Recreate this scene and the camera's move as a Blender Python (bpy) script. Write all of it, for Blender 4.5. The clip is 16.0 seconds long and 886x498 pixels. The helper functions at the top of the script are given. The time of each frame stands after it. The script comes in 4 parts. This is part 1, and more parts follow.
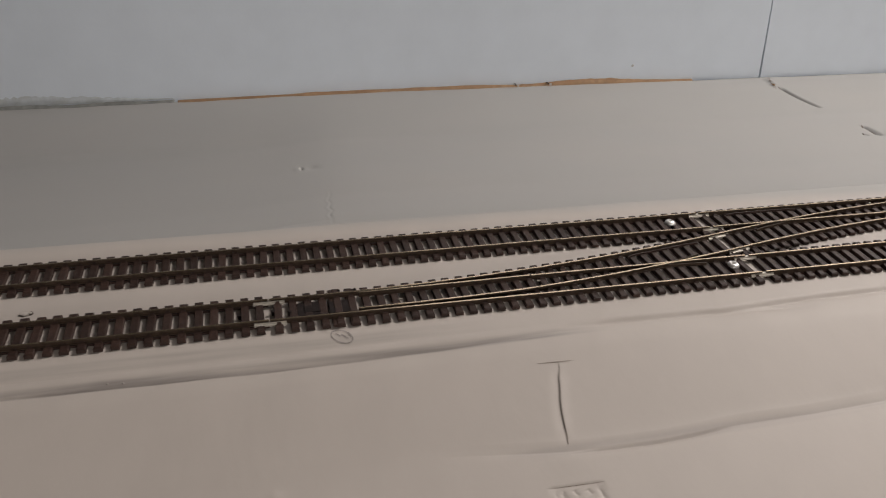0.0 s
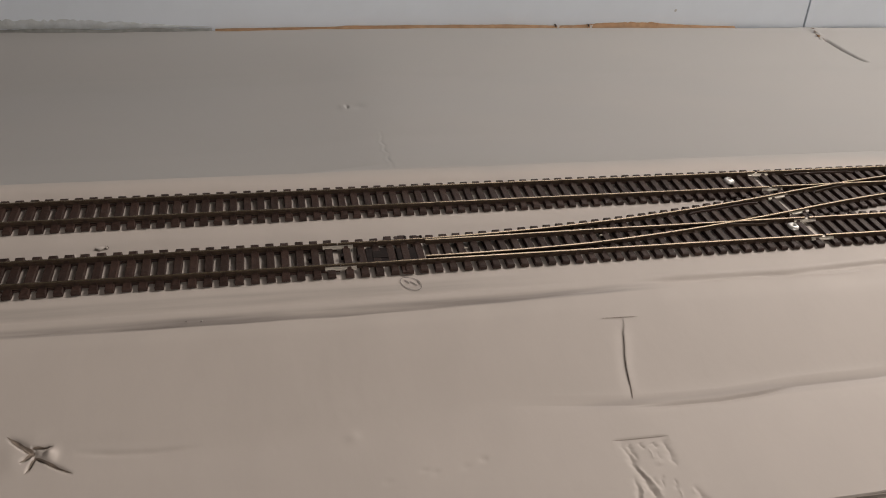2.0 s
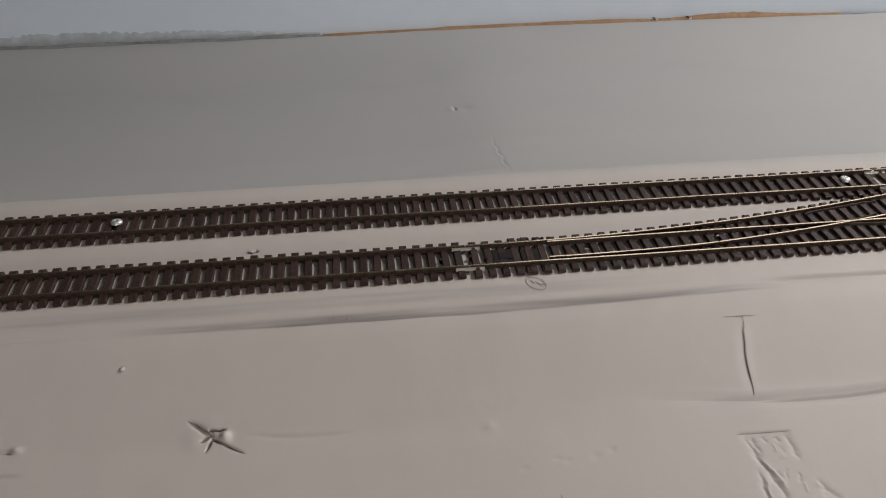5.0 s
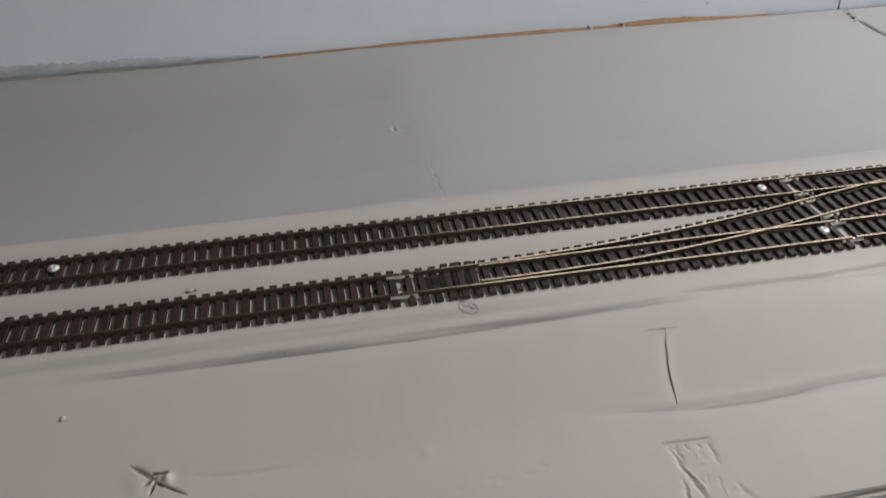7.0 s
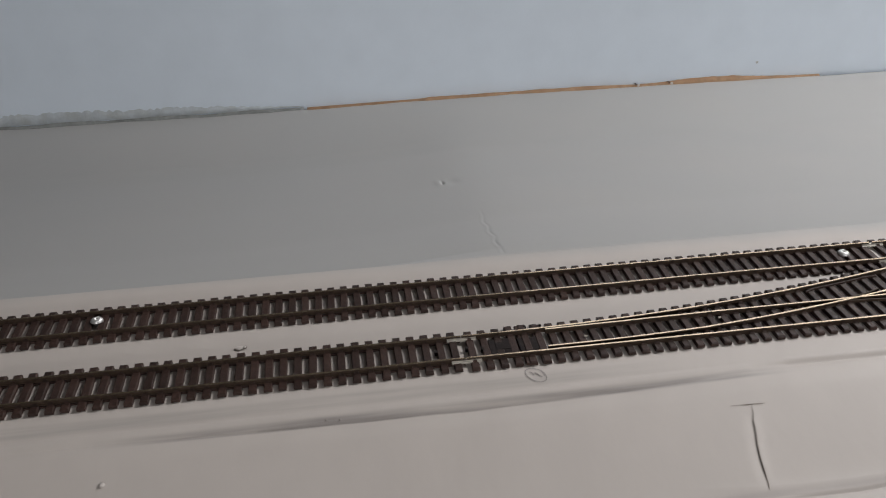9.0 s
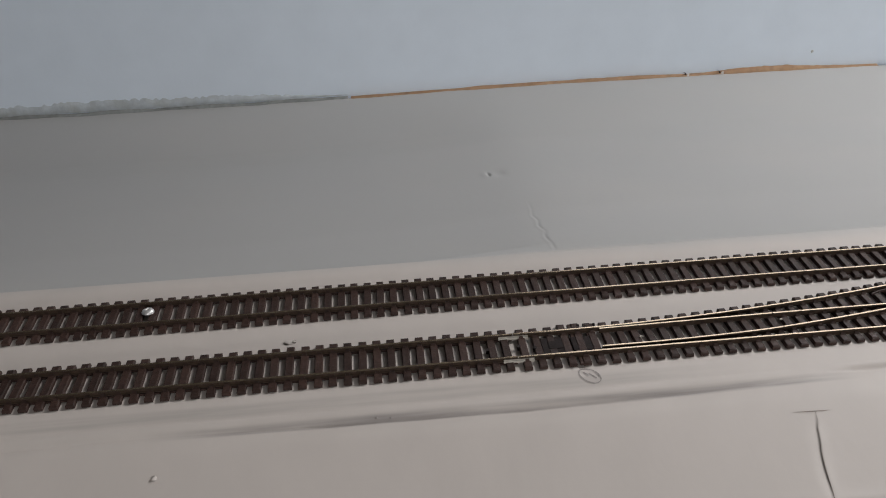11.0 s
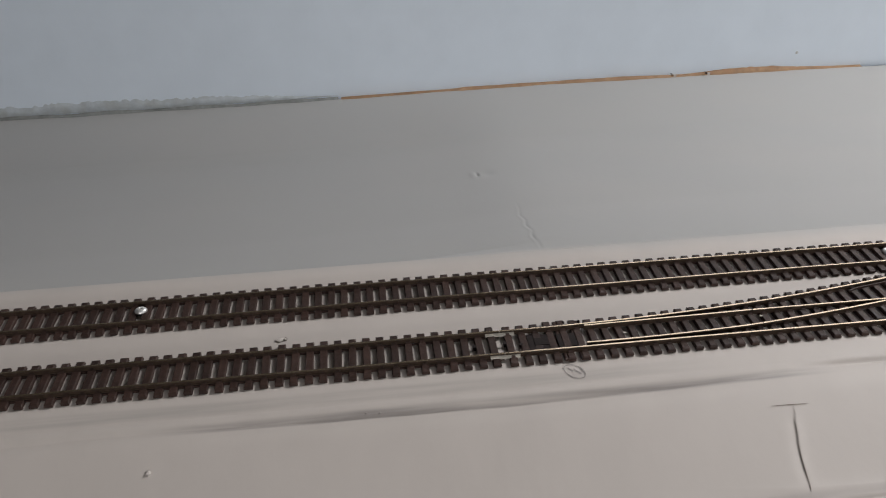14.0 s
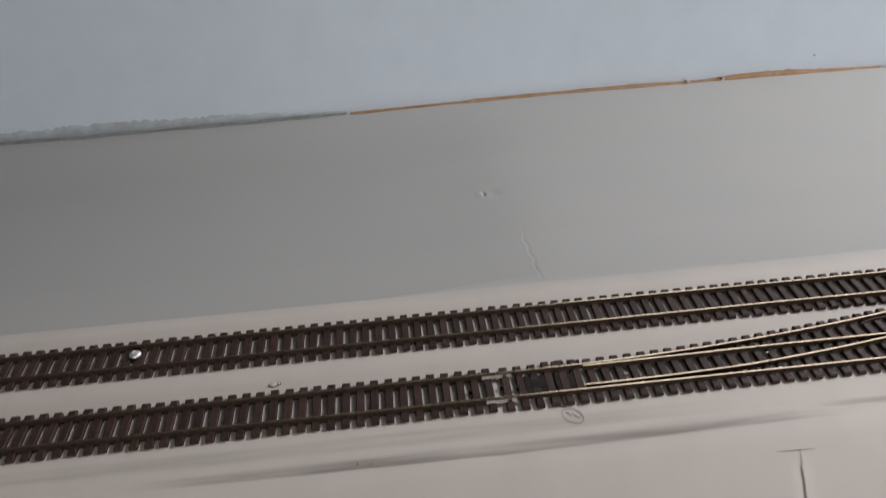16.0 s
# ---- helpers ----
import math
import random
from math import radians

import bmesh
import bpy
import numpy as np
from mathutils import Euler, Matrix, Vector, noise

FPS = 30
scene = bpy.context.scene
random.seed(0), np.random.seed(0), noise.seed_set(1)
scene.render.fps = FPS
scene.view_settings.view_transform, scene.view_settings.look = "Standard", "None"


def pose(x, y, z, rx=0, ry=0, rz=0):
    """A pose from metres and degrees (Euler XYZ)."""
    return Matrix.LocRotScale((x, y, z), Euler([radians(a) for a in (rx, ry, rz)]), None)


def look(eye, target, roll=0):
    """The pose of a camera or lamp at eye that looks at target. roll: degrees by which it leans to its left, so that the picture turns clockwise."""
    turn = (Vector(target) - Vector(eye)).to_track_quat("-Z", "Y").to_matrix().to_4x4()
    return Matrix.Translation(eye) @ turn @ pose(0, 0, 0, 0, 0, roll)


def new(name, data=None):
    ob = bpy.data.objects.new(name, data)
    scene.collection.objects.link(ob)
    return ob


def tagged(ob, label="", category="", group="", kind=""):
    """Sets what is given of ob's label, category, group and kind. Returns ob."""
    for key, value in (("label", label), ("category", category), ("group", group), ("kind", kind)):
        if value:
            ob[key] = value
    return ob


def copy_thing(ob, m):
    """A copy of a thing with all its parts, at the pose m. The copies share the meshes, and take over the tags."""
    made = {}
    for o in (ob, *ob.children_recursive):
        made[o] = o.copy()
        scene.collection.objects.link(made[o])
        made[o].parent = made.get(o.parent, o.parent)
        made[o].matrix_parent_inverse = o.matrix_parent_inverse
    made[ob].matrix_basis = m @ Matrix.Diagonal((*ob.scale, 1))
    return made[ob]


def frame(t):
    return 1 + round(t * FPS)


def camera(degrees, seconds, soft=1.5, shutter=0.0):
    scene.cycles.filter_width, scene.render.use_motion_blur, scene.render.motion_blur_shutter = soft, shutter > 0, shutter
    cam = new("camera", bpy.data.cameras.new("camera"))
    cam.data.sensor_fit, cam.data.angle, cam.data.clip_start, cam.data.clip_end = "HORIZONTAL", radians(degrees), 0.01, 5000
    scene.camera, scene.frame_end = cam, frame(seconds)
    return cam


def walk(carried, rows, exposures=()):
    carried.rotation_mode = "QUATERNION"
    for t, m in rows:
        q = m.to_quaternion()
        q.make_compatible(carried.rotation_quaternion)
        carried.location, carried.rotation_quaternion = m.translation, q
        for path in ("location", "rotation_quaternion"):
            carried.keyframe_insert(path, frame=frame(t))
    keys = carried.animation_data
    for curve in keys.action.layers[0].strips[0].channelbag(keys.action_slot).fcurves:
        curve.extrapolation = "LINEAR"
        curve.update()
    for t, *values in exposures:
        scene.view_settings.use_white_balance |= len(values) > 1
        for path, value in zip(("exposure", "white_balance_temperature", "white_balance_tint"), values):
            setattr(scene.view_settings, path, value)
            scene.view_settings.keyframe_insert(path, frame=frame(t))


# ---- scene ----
cam = camera(58.6, 16.0, soft=1.0, shutter=0.5)
PATH = [
    (0, (0.192, -0.37, 0.227), (0.623, 1.292, -0.798), 2.8),
    (0.5, (0.177, -0.369, 0.228), (0.594, 1.311, -0.775), 3.6),
    (1, (0.169, -0.364, 0.227), (0.554, 1.33, -0.764), 4.2),
    (1.5, (0.168, -0.363, 0.226), (0.571, 1.251, -0.883), 5.2),
    (2, (0.163, -0.363, 0.234), (0.562, 1.213, -0.93), 5.0),
    (2.5, (0.165, -0.36, 0.233), (0.603, 1.216, -0.918), 5.3),
    (3, (0.149, -0.358, 0.232), (0.531, 1.233, -0.918), 4.0),
    (3.5, (0.143, -0.354, 0.229), (0.492, 1.25, -0.913), 3.6),
    (3.7, (0.137, -0.354, 0.23), (0.457, 1.251, -0.919), 3.2),
    (5.8, (0.139, -0.387, 0.262), (0.306, 1.17, -0.982), -0.2),
    (6, (0.137, -0.387, 0.259), (0.332, 1.157, -0.997), 0.4),
    (6.5, (0.137, -0.393, 0.263), (0.394, 1.159, -0.972), 0.9),
    (7, (0.154, -0.381, 0.272), (0.437, 1.202, -0.917), -0.7),
    (7.5, (0.156, -0.377, 0.283), (0.379, 1.245, -0.866), -1.8),
    (8, (0.146, -0.366, 0.267), (0.377, 1.259, -0.875), -2.2),
    (8.5, (0.143, -0.361, 0.259), (0.376, 1.299, -0.832), -1.3),
    (9, (0.137, -0.355, 0.26), (0.373, 1.314, -0.817), -0.5),
    (9.5, (0.128, -0.352, 0.264), (0.323, 1.327, -0.806), -0.4),
    (10, (0.13, -0.344, 0.259), (0.304, 1.326, -0.828), -0.6),
    (10.2, (0.129, -0.342, 0.255), (0.294, 1.319, -0.847), -0.8),
    (12.3, (0.136, -0.356, 0.269), (0.272, 1.311, -0.828), -1.7),
    (12.5, (0.138, -0.357, 0.269), (0.282, 1.313, -0.822), -1.6),
    (13, (0.147, -0.358, 0.263), (0.36, 1.303, -0.83), -0.8),
    (13.5, (0.141, -0.354, 0.262), (0.358, 1.301, -0.839), -0.7),
    (14, (0.131, -0.353, 0.264), (0.296, 1.307, -0.839), -1.2),
    (14.5, (0.132, -0.342, 0.261), (0.235, 1.302, -0.873), -1.8),
    (15, (0.14, -0.331, 0.266), (0.222, 1.313, -0.871), -2.1),
    (15.5, (0.143, -0.336, 0.266), (0.232, 1.301, -0.879), -2.8),
    (16, (0.149, -0.335, 0.277), (0.252, 1.327, -0.831), -3.4),
]
walk(cam, [(t, look(eye, target, roll)) for t, eye, target, roll in PATH], exposures=[(0, -0.58, 7080, 13.5), (1, -0.57, 7060, 13), (1.5, -0.58, 7100, 13.5), (2, -0.53, 7350, 15), (2.5, -0.58, 6950, 13), (3, -0.55, 6600, 11.5), (3.5, -0.52, 6600, 11.5), (6, -0.43, 6720, 11.3), (6.6, -0.44, 6600, 10.8), (7.5, -0.45, 6450, 10), (9, -0.36, 6430, 10), (16, -0.29, 6450, 10)])
scene.view_settings.exposure = 0.0

# ---- world and light ----
world = bpy.data.worlds.new("world")
scene.world = world
world.use_nodes = True
wn, wl = world.node_tree.nodes, world.node_tree.links
sky = wn.new("ShaderNodeTexSky")
sky.sky_type, sky.sun_disc = "NISHITA", False
sky.sun_elevation, sky.sun_rotation = radians(32), radians(60)
wl.new(sky.outputs[0], wn["Background"].inputs[0])
wn["Background"].inputs[1].default_value = 0.1


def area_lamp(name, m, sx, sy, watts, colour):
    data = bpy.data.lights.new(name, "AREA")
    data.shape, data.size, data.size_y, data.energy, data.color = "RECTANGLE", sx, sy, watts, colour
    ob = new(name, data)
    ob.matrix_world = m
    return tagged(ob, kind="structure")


area_lamp("east_window_daylight", look((1.52, 0.42, 1.15), (0.2, -0.05, 0.0)), 0.24, 0.24, 27.0, (1.0, 0.985, 0.985))
# unseen fill, added to light the wall and deck from the south
area_lamp("south_fill_lamp", look((0.42, -2.20, 0.58), (0.40, 0.0, 0.0)), 1.2, 0.30, 20.0, (1.0, 0.985, 0.985))
# added out of view so that the rail tops catch a glint
area_lamp("rail_glint_lamp", look((0.95, 0.640, 0.68), (0.95, -1.0, 0.50)), 1.10, 0.50, 4.0, (1.0, 0.99, 0.985))

# ---- materials ----


def material(name, colour, rough=0.6, metal=0.0, spread=0.06, grain=60.0, bump=0.1, stain=0.0, stain_scale=5.0,
             stain_colour=(0.2, 0.17, 0.14), stretch=(1, 1, 1), bump_scale=None, per_object=0.0, spec=0.5, over=None, crease_shade=()):
    """Colour varied by fine grain and by broad stains, with a bump of its own."""
    mat = bpy.data.materials.new(name)
    mat.use_nodes = True
    n, l = mat.node_tree.nodes, mat.node_tree.links
    bsdf = n["Principled BSDF"]
    bsdf.inputs["Roughness"].default_value = rough
    bsdf.inputs["Metallic"].default_value = metal
    bsdf.inputs["Specular IOR Level"].default_value = spec
    where = n.new("ShaderNodeNewGeometry")
    scale = n.new("ShaderNodeMapping")
    scale.inputs["Scale"].default_value = stretch
    l.new(where.outputs["Position"], scale.inputs["Vector"])
    fine = n.new("ShaderNodeTexNoise")
    fine.inputs["Scale"].default_value, fine.inputs["Detail"].default_value = grain, 6
    l.new(scale.outputs[0], fine.inputs["Vector"])
    ramp = n.new("ShaderNodeValToRGB")
    ramp.color_ramp.elements[0].position, ramp.color_ramp.elements[1].position = 0.3, 0.7
    ramp.color_ramp.elements[0].color = (*[c * (1 - spread) for c in colour], 1)
    ramp.color_ramp.elements[1].color = (*[min(1, c * (1 + spread)) for c in colour], 1)
    l.new(fine.outputs["Fac"], ramp.inputs["Fac"])
    out = ramp.outputs["Color"]
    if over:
        # the shade of the sloping flap put into the colour: a darker grey that feathers in across a line of the plan
        flap_shade, y0, y1, skew = over
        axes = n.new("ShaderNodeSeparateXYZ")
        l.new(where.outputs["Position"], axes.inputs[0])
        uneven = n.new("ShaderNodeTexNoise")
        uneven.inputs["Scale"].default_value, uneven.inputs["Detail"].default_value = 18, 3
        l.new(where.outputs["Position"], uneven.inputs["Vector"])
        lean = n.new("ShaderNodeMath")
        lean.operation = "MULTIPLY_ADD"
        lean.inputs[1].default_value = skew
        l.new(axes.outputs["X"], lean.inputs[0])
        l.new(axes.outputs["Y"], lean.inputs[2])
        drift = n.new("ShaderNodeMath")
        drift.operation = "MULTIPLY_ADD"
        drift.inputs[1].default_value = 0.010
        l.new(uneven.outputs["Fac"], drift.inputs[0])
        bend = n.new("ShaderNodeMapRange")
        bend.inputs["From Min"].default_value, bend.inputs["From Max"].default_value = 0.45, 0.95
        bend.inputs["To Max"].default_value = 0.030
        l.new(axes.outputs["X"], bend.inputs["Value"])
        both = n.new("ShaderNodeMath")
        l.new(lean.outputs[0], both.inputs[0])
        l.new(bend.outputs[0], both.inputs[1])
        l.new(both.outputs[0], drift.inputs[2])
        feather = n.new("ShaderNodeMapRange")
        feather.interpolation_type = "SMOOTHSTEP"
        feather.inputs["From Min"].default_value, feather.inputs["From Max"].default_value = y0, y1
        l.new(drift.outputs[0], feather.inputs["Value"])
        shade_mix = n.new("ShaderNodeMix")
        shade_mix.data_type = "RGBA"
        l.new(feather.outputs[0], shade_mix.inputs["Factor"])
        l.new(out, shade_mix.inputs[6])
        shade_mix.inputs[7].default_value = (*flap_shade, 1)
        out = shade_mix.outputs[2]
    for gy, half, gx0, gx1, gc, most in crease_shade:
        # the shade of a fold put into the colour as a streaky grey band
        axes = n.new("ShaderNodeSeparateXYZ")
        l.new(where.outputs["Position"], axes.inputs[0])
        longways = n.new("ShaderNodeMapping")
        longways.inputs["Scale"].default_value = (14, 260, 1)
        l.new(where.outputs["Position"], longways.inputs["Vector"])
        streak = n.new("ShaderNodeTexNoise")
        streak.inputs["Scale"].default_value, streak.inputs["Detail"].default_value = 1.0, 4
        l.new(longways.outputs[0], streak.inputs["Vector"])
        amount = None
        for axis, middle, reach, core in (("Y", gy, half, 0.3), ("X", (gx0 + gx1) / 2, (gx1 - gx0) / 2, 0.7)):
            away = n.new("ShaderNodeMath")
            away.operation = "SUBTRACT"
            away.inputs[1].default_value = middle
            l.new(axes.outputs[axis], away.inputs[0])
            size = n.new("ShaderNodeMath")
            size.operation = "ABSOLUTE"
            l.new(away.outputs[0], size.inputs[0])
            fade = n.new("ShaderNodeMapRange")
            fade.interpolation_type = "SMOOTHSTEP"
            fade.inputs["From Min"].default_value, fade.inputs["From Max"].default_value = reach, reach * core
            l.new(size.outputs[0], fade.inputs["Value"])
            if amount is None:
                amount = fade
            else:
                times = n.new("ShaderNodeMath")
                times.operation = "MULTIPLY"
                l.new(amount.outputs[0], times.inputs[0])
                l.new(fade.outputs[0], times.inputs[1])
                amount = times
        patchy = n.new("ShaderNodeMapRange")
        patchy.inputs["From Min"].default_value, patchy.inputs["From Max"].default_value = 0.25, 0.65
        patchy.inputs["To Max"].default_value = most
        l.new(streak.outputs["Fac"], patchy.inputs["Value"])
        shade_amount = n.new("ShaderNodeMath")
        shade_amount.operation = "MULTIPLY"
        l.new(amount.outputs[0], shade_amount.inputs[0])
        l.new(patchy.outputs[0], shade_amount.inputs[1])
        shaded = n.new("ShaderNodeMix")
        shaded.data_type = "RGBA"
        l.new(shade_amount.outputs[0], shaded.inputs["Factor"])
        l.new(out, shaded.inputs[6])
        shaded.inputs[7].default_value = (*gc, 1)
        out = shaded.outputs[2]
    if stain:
        broad = n.new("ShaderNodeTexNoise")
        broad.inputs["Scale"].default_value, broad.inputs["Detail"].default_value = stain_scale, 4
        l.new(where.outputs["Position"], broad.inputs["Vector"])
        fac = n.new("ShaderNodeMapRange")
        fac.inputs["From Min"].default_value, fac.inputs["From Max"].default_value = 0.45, 0.75
        fac.inputs["To Max"].default_value = stain
        l.new(broad.outputs["Fac"], fac.inputs["Value"])
        mix = n.new("ShaderNodeMix")
        mix.data_type = "RGBA"
        l.new(fac.outputs[0], mix.inputs["Factor"])
        l.new(out, mix.inputs[6])
        mix.inputs[7].default_value = (*stain_colour, 1)
        out = mix.outputs[2]
    if per_object:
        info = n.new("ShaderNodeObjectInfo")
        rng = n.new("ShaderNodeMapRange")
        rng.inputs["To Min"].default_value, rng.inputs["To Max"].default_value = 1 - per_object, 1 + per_object
        l.new(info.outputs["Random"], rng.inputs["Value"])
        hsv = n.new("ShaderNodeHueSaturation")
        l.new(rng.outputs[0], hsv.inputs["Value"])
        l.new(out, hsv.inputs["Color"])
        out = hsv.outputs[0]
    l.new(out, bsdf.inputs["Base Color"])
    if bump:
        rough_noise = n.new("ShaderNodeTexNoise")
        rough_noise.inputs["Scale"].default_value, rough_noise.inputs["Detail"].default_value = bump_scale or grain * 3, 5
        l.new(scale.outputs[0], rough_noise.inputs["Vector"])
        b = n.new("ShaderNodeBump")
        b.inputs["Strength"].default_value, b.inputs["Distance"].default_value = bump, 0.001
        l.new(rough_noise.outputs["Fac"], b.inputs["Height"])
        l.new(b.outputs[0], bsdf.inputs["Normal"])
    return mat


# cream paint; beyond the fold its colour is greyed for the flap's shade
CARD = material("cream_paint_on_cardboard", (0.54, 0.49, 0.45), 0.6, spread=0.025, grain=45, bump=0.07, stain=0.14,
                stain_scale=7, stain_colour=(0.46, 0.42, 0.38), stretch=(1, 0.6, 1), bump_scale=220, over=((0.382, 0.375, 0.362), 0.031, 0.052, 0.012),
                # grey bands along the creases stand for shade the slopes don't give
                crease_shade=((-0.0858, 0.0036, 0.01, 0.36, (0.30, 0.272, 0.255), 0.95), (-0.0746, 0.0048, -0.25, 0.31, (0.36, 0.33, 0.305), 0.62),
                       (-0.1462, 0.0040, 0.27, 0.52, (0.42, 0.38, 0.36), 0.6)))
RAW = material("raw_brown_cardboard", (0.31, 0.19, 0.105), 0.85, spread=0.25, grain=120, bump=0.3, stain=0.5, stain_scale=60,
               stain_colour=(0.22, 0.11, 0.05))
WALL = material("pale_blue_wall_paint", (0.75, 0.825, 0.905), 0.55, spread=0.02, grain=25, bump=0.07, stain=0.1, stain_scale=3,
                stain_colour=(0.70, 0.77, 0.85), bump_scale=300)
# for the unseen room surfaces, kept dark to hold back bounced light
DARK_ROOM = material("low_bounce_grey", (0.20, 0.195, 0.19), 0.8, spread=0.04, grain=20, bump=0.1)
PLASTER = material("mouldy_plaster", (0.52, 0.56, 0.585), 0.9, spread=0.12, grain=120, bump=0.35, stain=0.7, stain_scale=55,
                   stain_colour=(0.40, 0.41, 0.38))
GREY = material("grey_painted_board", (0.52, 0.53, 0.52), 0.6, spread=0.05, grain=30, bump=0.2, stain=0.25, stain_scale=12,
                stain_colour=(0.40, 0.41, 0.40))
FILLER = material("dark_joint_filler", (0.26, 0.27, 0.26), 0.9, spread=0.25, grain=160, bump=0.4, stain=0.5, stain_scale=40, stain_colour=(0.15, 0.15, 0.14))
CARPET = material("dark_carpet", (0.045, 0.05, 0.05), 0.95, spread=0.6, grain=300, bump=1.0)
SLEEPER = material("brown_black_sleeper_plastic", (0.043, 0.0245, 0.0195), 0.5, spread=0.3, grain=500, bump=0.3, per_object=0.25,
                   stain=0.25, stain_scale=80, stain_colour=(0.055, 0.034, 0.026), spec=0.25)
BLACK = material("black_plastic", (0.018, 0.0125, 0.0115), 0.7, spread=0.3, grain=300, bump=0.2, spec=0.2)
TARNISH = material("tarnished_rail_side", (0.058, 0.038, 0.026), 0.6, metal=0.0, spread=0.3, grain=350, bump=0.15, spec=0.2)
RAIL = material("nickel_silver_rail", (0.50, 0.40, 0.285), 0.24, metal=1.0, spread=0.12, grain=350, bump=0.08, stain=0.25,
                stain_scale=120, stain_colour=(0.25, 0.19, 0.13))
STEEL = material("bright_zinc_steel", (0.75, 0.74, 0.72), 0.45, metal=0.75, spread=0.1, grain=300, bump=0.1)
JOINER = material("tinned_fishplate", (0.60, 0.56, 0.49), 0.5, metal=0.45, spread=0.15, grain=400, bump=0.2)
PENCIL = material("pencil_line", (0.33, 0.30, 0.285), 0.7, spread=0.3, grain=900, bump=0)
DIRTWHITE = material("thick_white_paint", (0.66, 0.63, 0.60), 0.4, spread=0.08, grain=200, bump=0.2)
DARKGAP = material("brown_paper_core", (0.24, 0.195, 0.16), 0.95, spread=0.3, grain=300, bump=0.3)
CORE = material("crushed_paper_flutes", (0.40, 0.355, 0.315), 0.95, spread=0.3, grain=300, bump=0.3, stain=0.7, stain_scale=50, stain_colour=(0.17, 0.14, 0.12))
TORN = material("torn_paper_core", (0.19, 0.155, 0.13), 0.95, spread=0.35, grain=400, bump=0.4)

# ---- helpers of this scene ----


def mesh_object(name, verts, faces, mat, smooth=False):
    me = bpy.data.meshes.new(name)
    me.from_pydata([tuple(map(float, v)) for v in verts], [], faces)
    me.materials.append(mat)
    if smooth:
        me.polygons.foreach_set("use_smooth", [True] * len(me.polygons))
    me.update()
    return new(name, me)


def part(name, bm, mat, parent, label=""):
    me = bpy.data.meshes.new(name)
    bm.to_mesh(me)
    bm.free()
    me.materials.append(mat)
    ob = new(name, me)
    ob.parent = parent
    return tagged(ob, label)


def adopt(ob, parent, label=""):
    ob.parent = parent
    return tagged(ob, label)


def empty(name, label, category, group="", at=(0, 0, 0)):
    ob = new(name)
    ob.location = at
    ob.empty_display_size = 0.01
    return tagged(ob, label, category, group)


def box_bm(x0, x1, y0, y1, z0, z1, bevel=0.0):
    bm = bmesh.new()
    bmesh.ops.create_cube(bm, size=1.0)
    for v in bm.verts:
        v.co = Vector(((x0 + x1) / 2 + v.co.x * (x1 - x0), (y0 + y1) / 2 + v.co.y * (y1 - y0), (z0 + z1) / 2 + v.co.z * (z1 - z0)))
    if bevel:
        bmesh.ops.bevel(bm, geom=bm.edges[:], offset=bevel, segments=2, affect="EDGES")
    return bm


def structure(name, bm, mat, label=""):
    me = bpy.data.meshes.new(name)
    bm.to_mesh(me)
    bm.free()
    me.materials.append(mat)
    return tagged(new(name, me), label, kind="structure")


def sweep(path, profile, name, mat, closed_ends=True):
    """A bar of one profile (across, up) along a path of (x, y, z)."""
    verts, faces, n = [], [], len(profile)
    P = [Vector(p) for p in path]
    for i, p in enumerate(P):
        d = (P[min(i + 1, len(P) - 1)] - P[max(i - 1, 0)]).normalized()
        side = Vector((-d.y, d.x, 0)).normalized()
        for a, h in profile:
            verts.append(p + side * a + Vector((0, 0, h)))
    for i in range(len(P) - 1):
        for k in range(n):
            a, b = i * n + k, i * n + (k + 1) % n
            faces.append((a, a + n, b + n, b))
    if closed_ends:
        faces.append(tuple(range(n)))
        faces.append(tuple(reversed(range((len(P) - 1) * n, len(P) * n))))
    return mesh_object(name, verts, faces, mat)


def seg_dist(X, Y, pts):
    """Distance to a broken line, the signed side of it, and how far along it the nearest point lies (0 to 1)."""
    best = np.full(X.shape, 9.0)
    side, along = np.zeros(X.shape), np.zeros(X.shape)
    lens = [math.dist(a, b) for a, b in zip(pts, pts[1:])]
    total, run = sum(lens), 0.0
    for (ax, ay), (bx, by), ln in zip(pts, pts[1:], lens):
        dx, dy = (bx - ax) / ln, (by - ay) / ln
        s = np.clip((X - ax) * dx + (Y - ay) * dy, 0, ln)
        d = np.hypot(X - ax - s * dx, Y - ay - s * dy)
        hit = d < best
        best = np.where(hit, d, best)
        side = np.where(hit, dx * (Y - ay) - dy * (X - ax), side)
        along = np.where(hit, (run + s) / total, along)
        run += ln
    return best, side, along


def wobble(X, Y, sx, sy, seed):
    """Broad smooth unevenness between -1 and 1."""
    rng = np.random.RandomState(seed)
    out = np.zeros(np.broadcast(X, Y).shape)
    for k in range(6):
        a, b, p, q = rng.uniform(0.5, 1.6, 4)
        out = out + np.sin(X / sx * a + p * 9 + np.sin(Y / sy * b + q * 7)) * np.cos(Y / sy * b * 0.8 + q * 5)
    return out / 6


# ---- lines of the plan ----
GAUGE = 0.0165 / 2 + 0.0004
FRONT_Y, EDGE_Y, FOLD_Y, WALL_Y = -0.0508, -0.1988, 0.0345, 0.606
PITCH = 0.00712
SLEEPER_TOP = 0.0021
RAIL_H = 0.0024

# ---- room ----
X0, X1, Y0, ZF, ZC = -1.7, 1.58, -2.3, -0.78, 1.9
structure("floor", box_bm(X0, X1, Y0, WALL_Y + 0.1, ZF - 0.05, ZF), CARPET, "dark grey-green carpet on the floor")
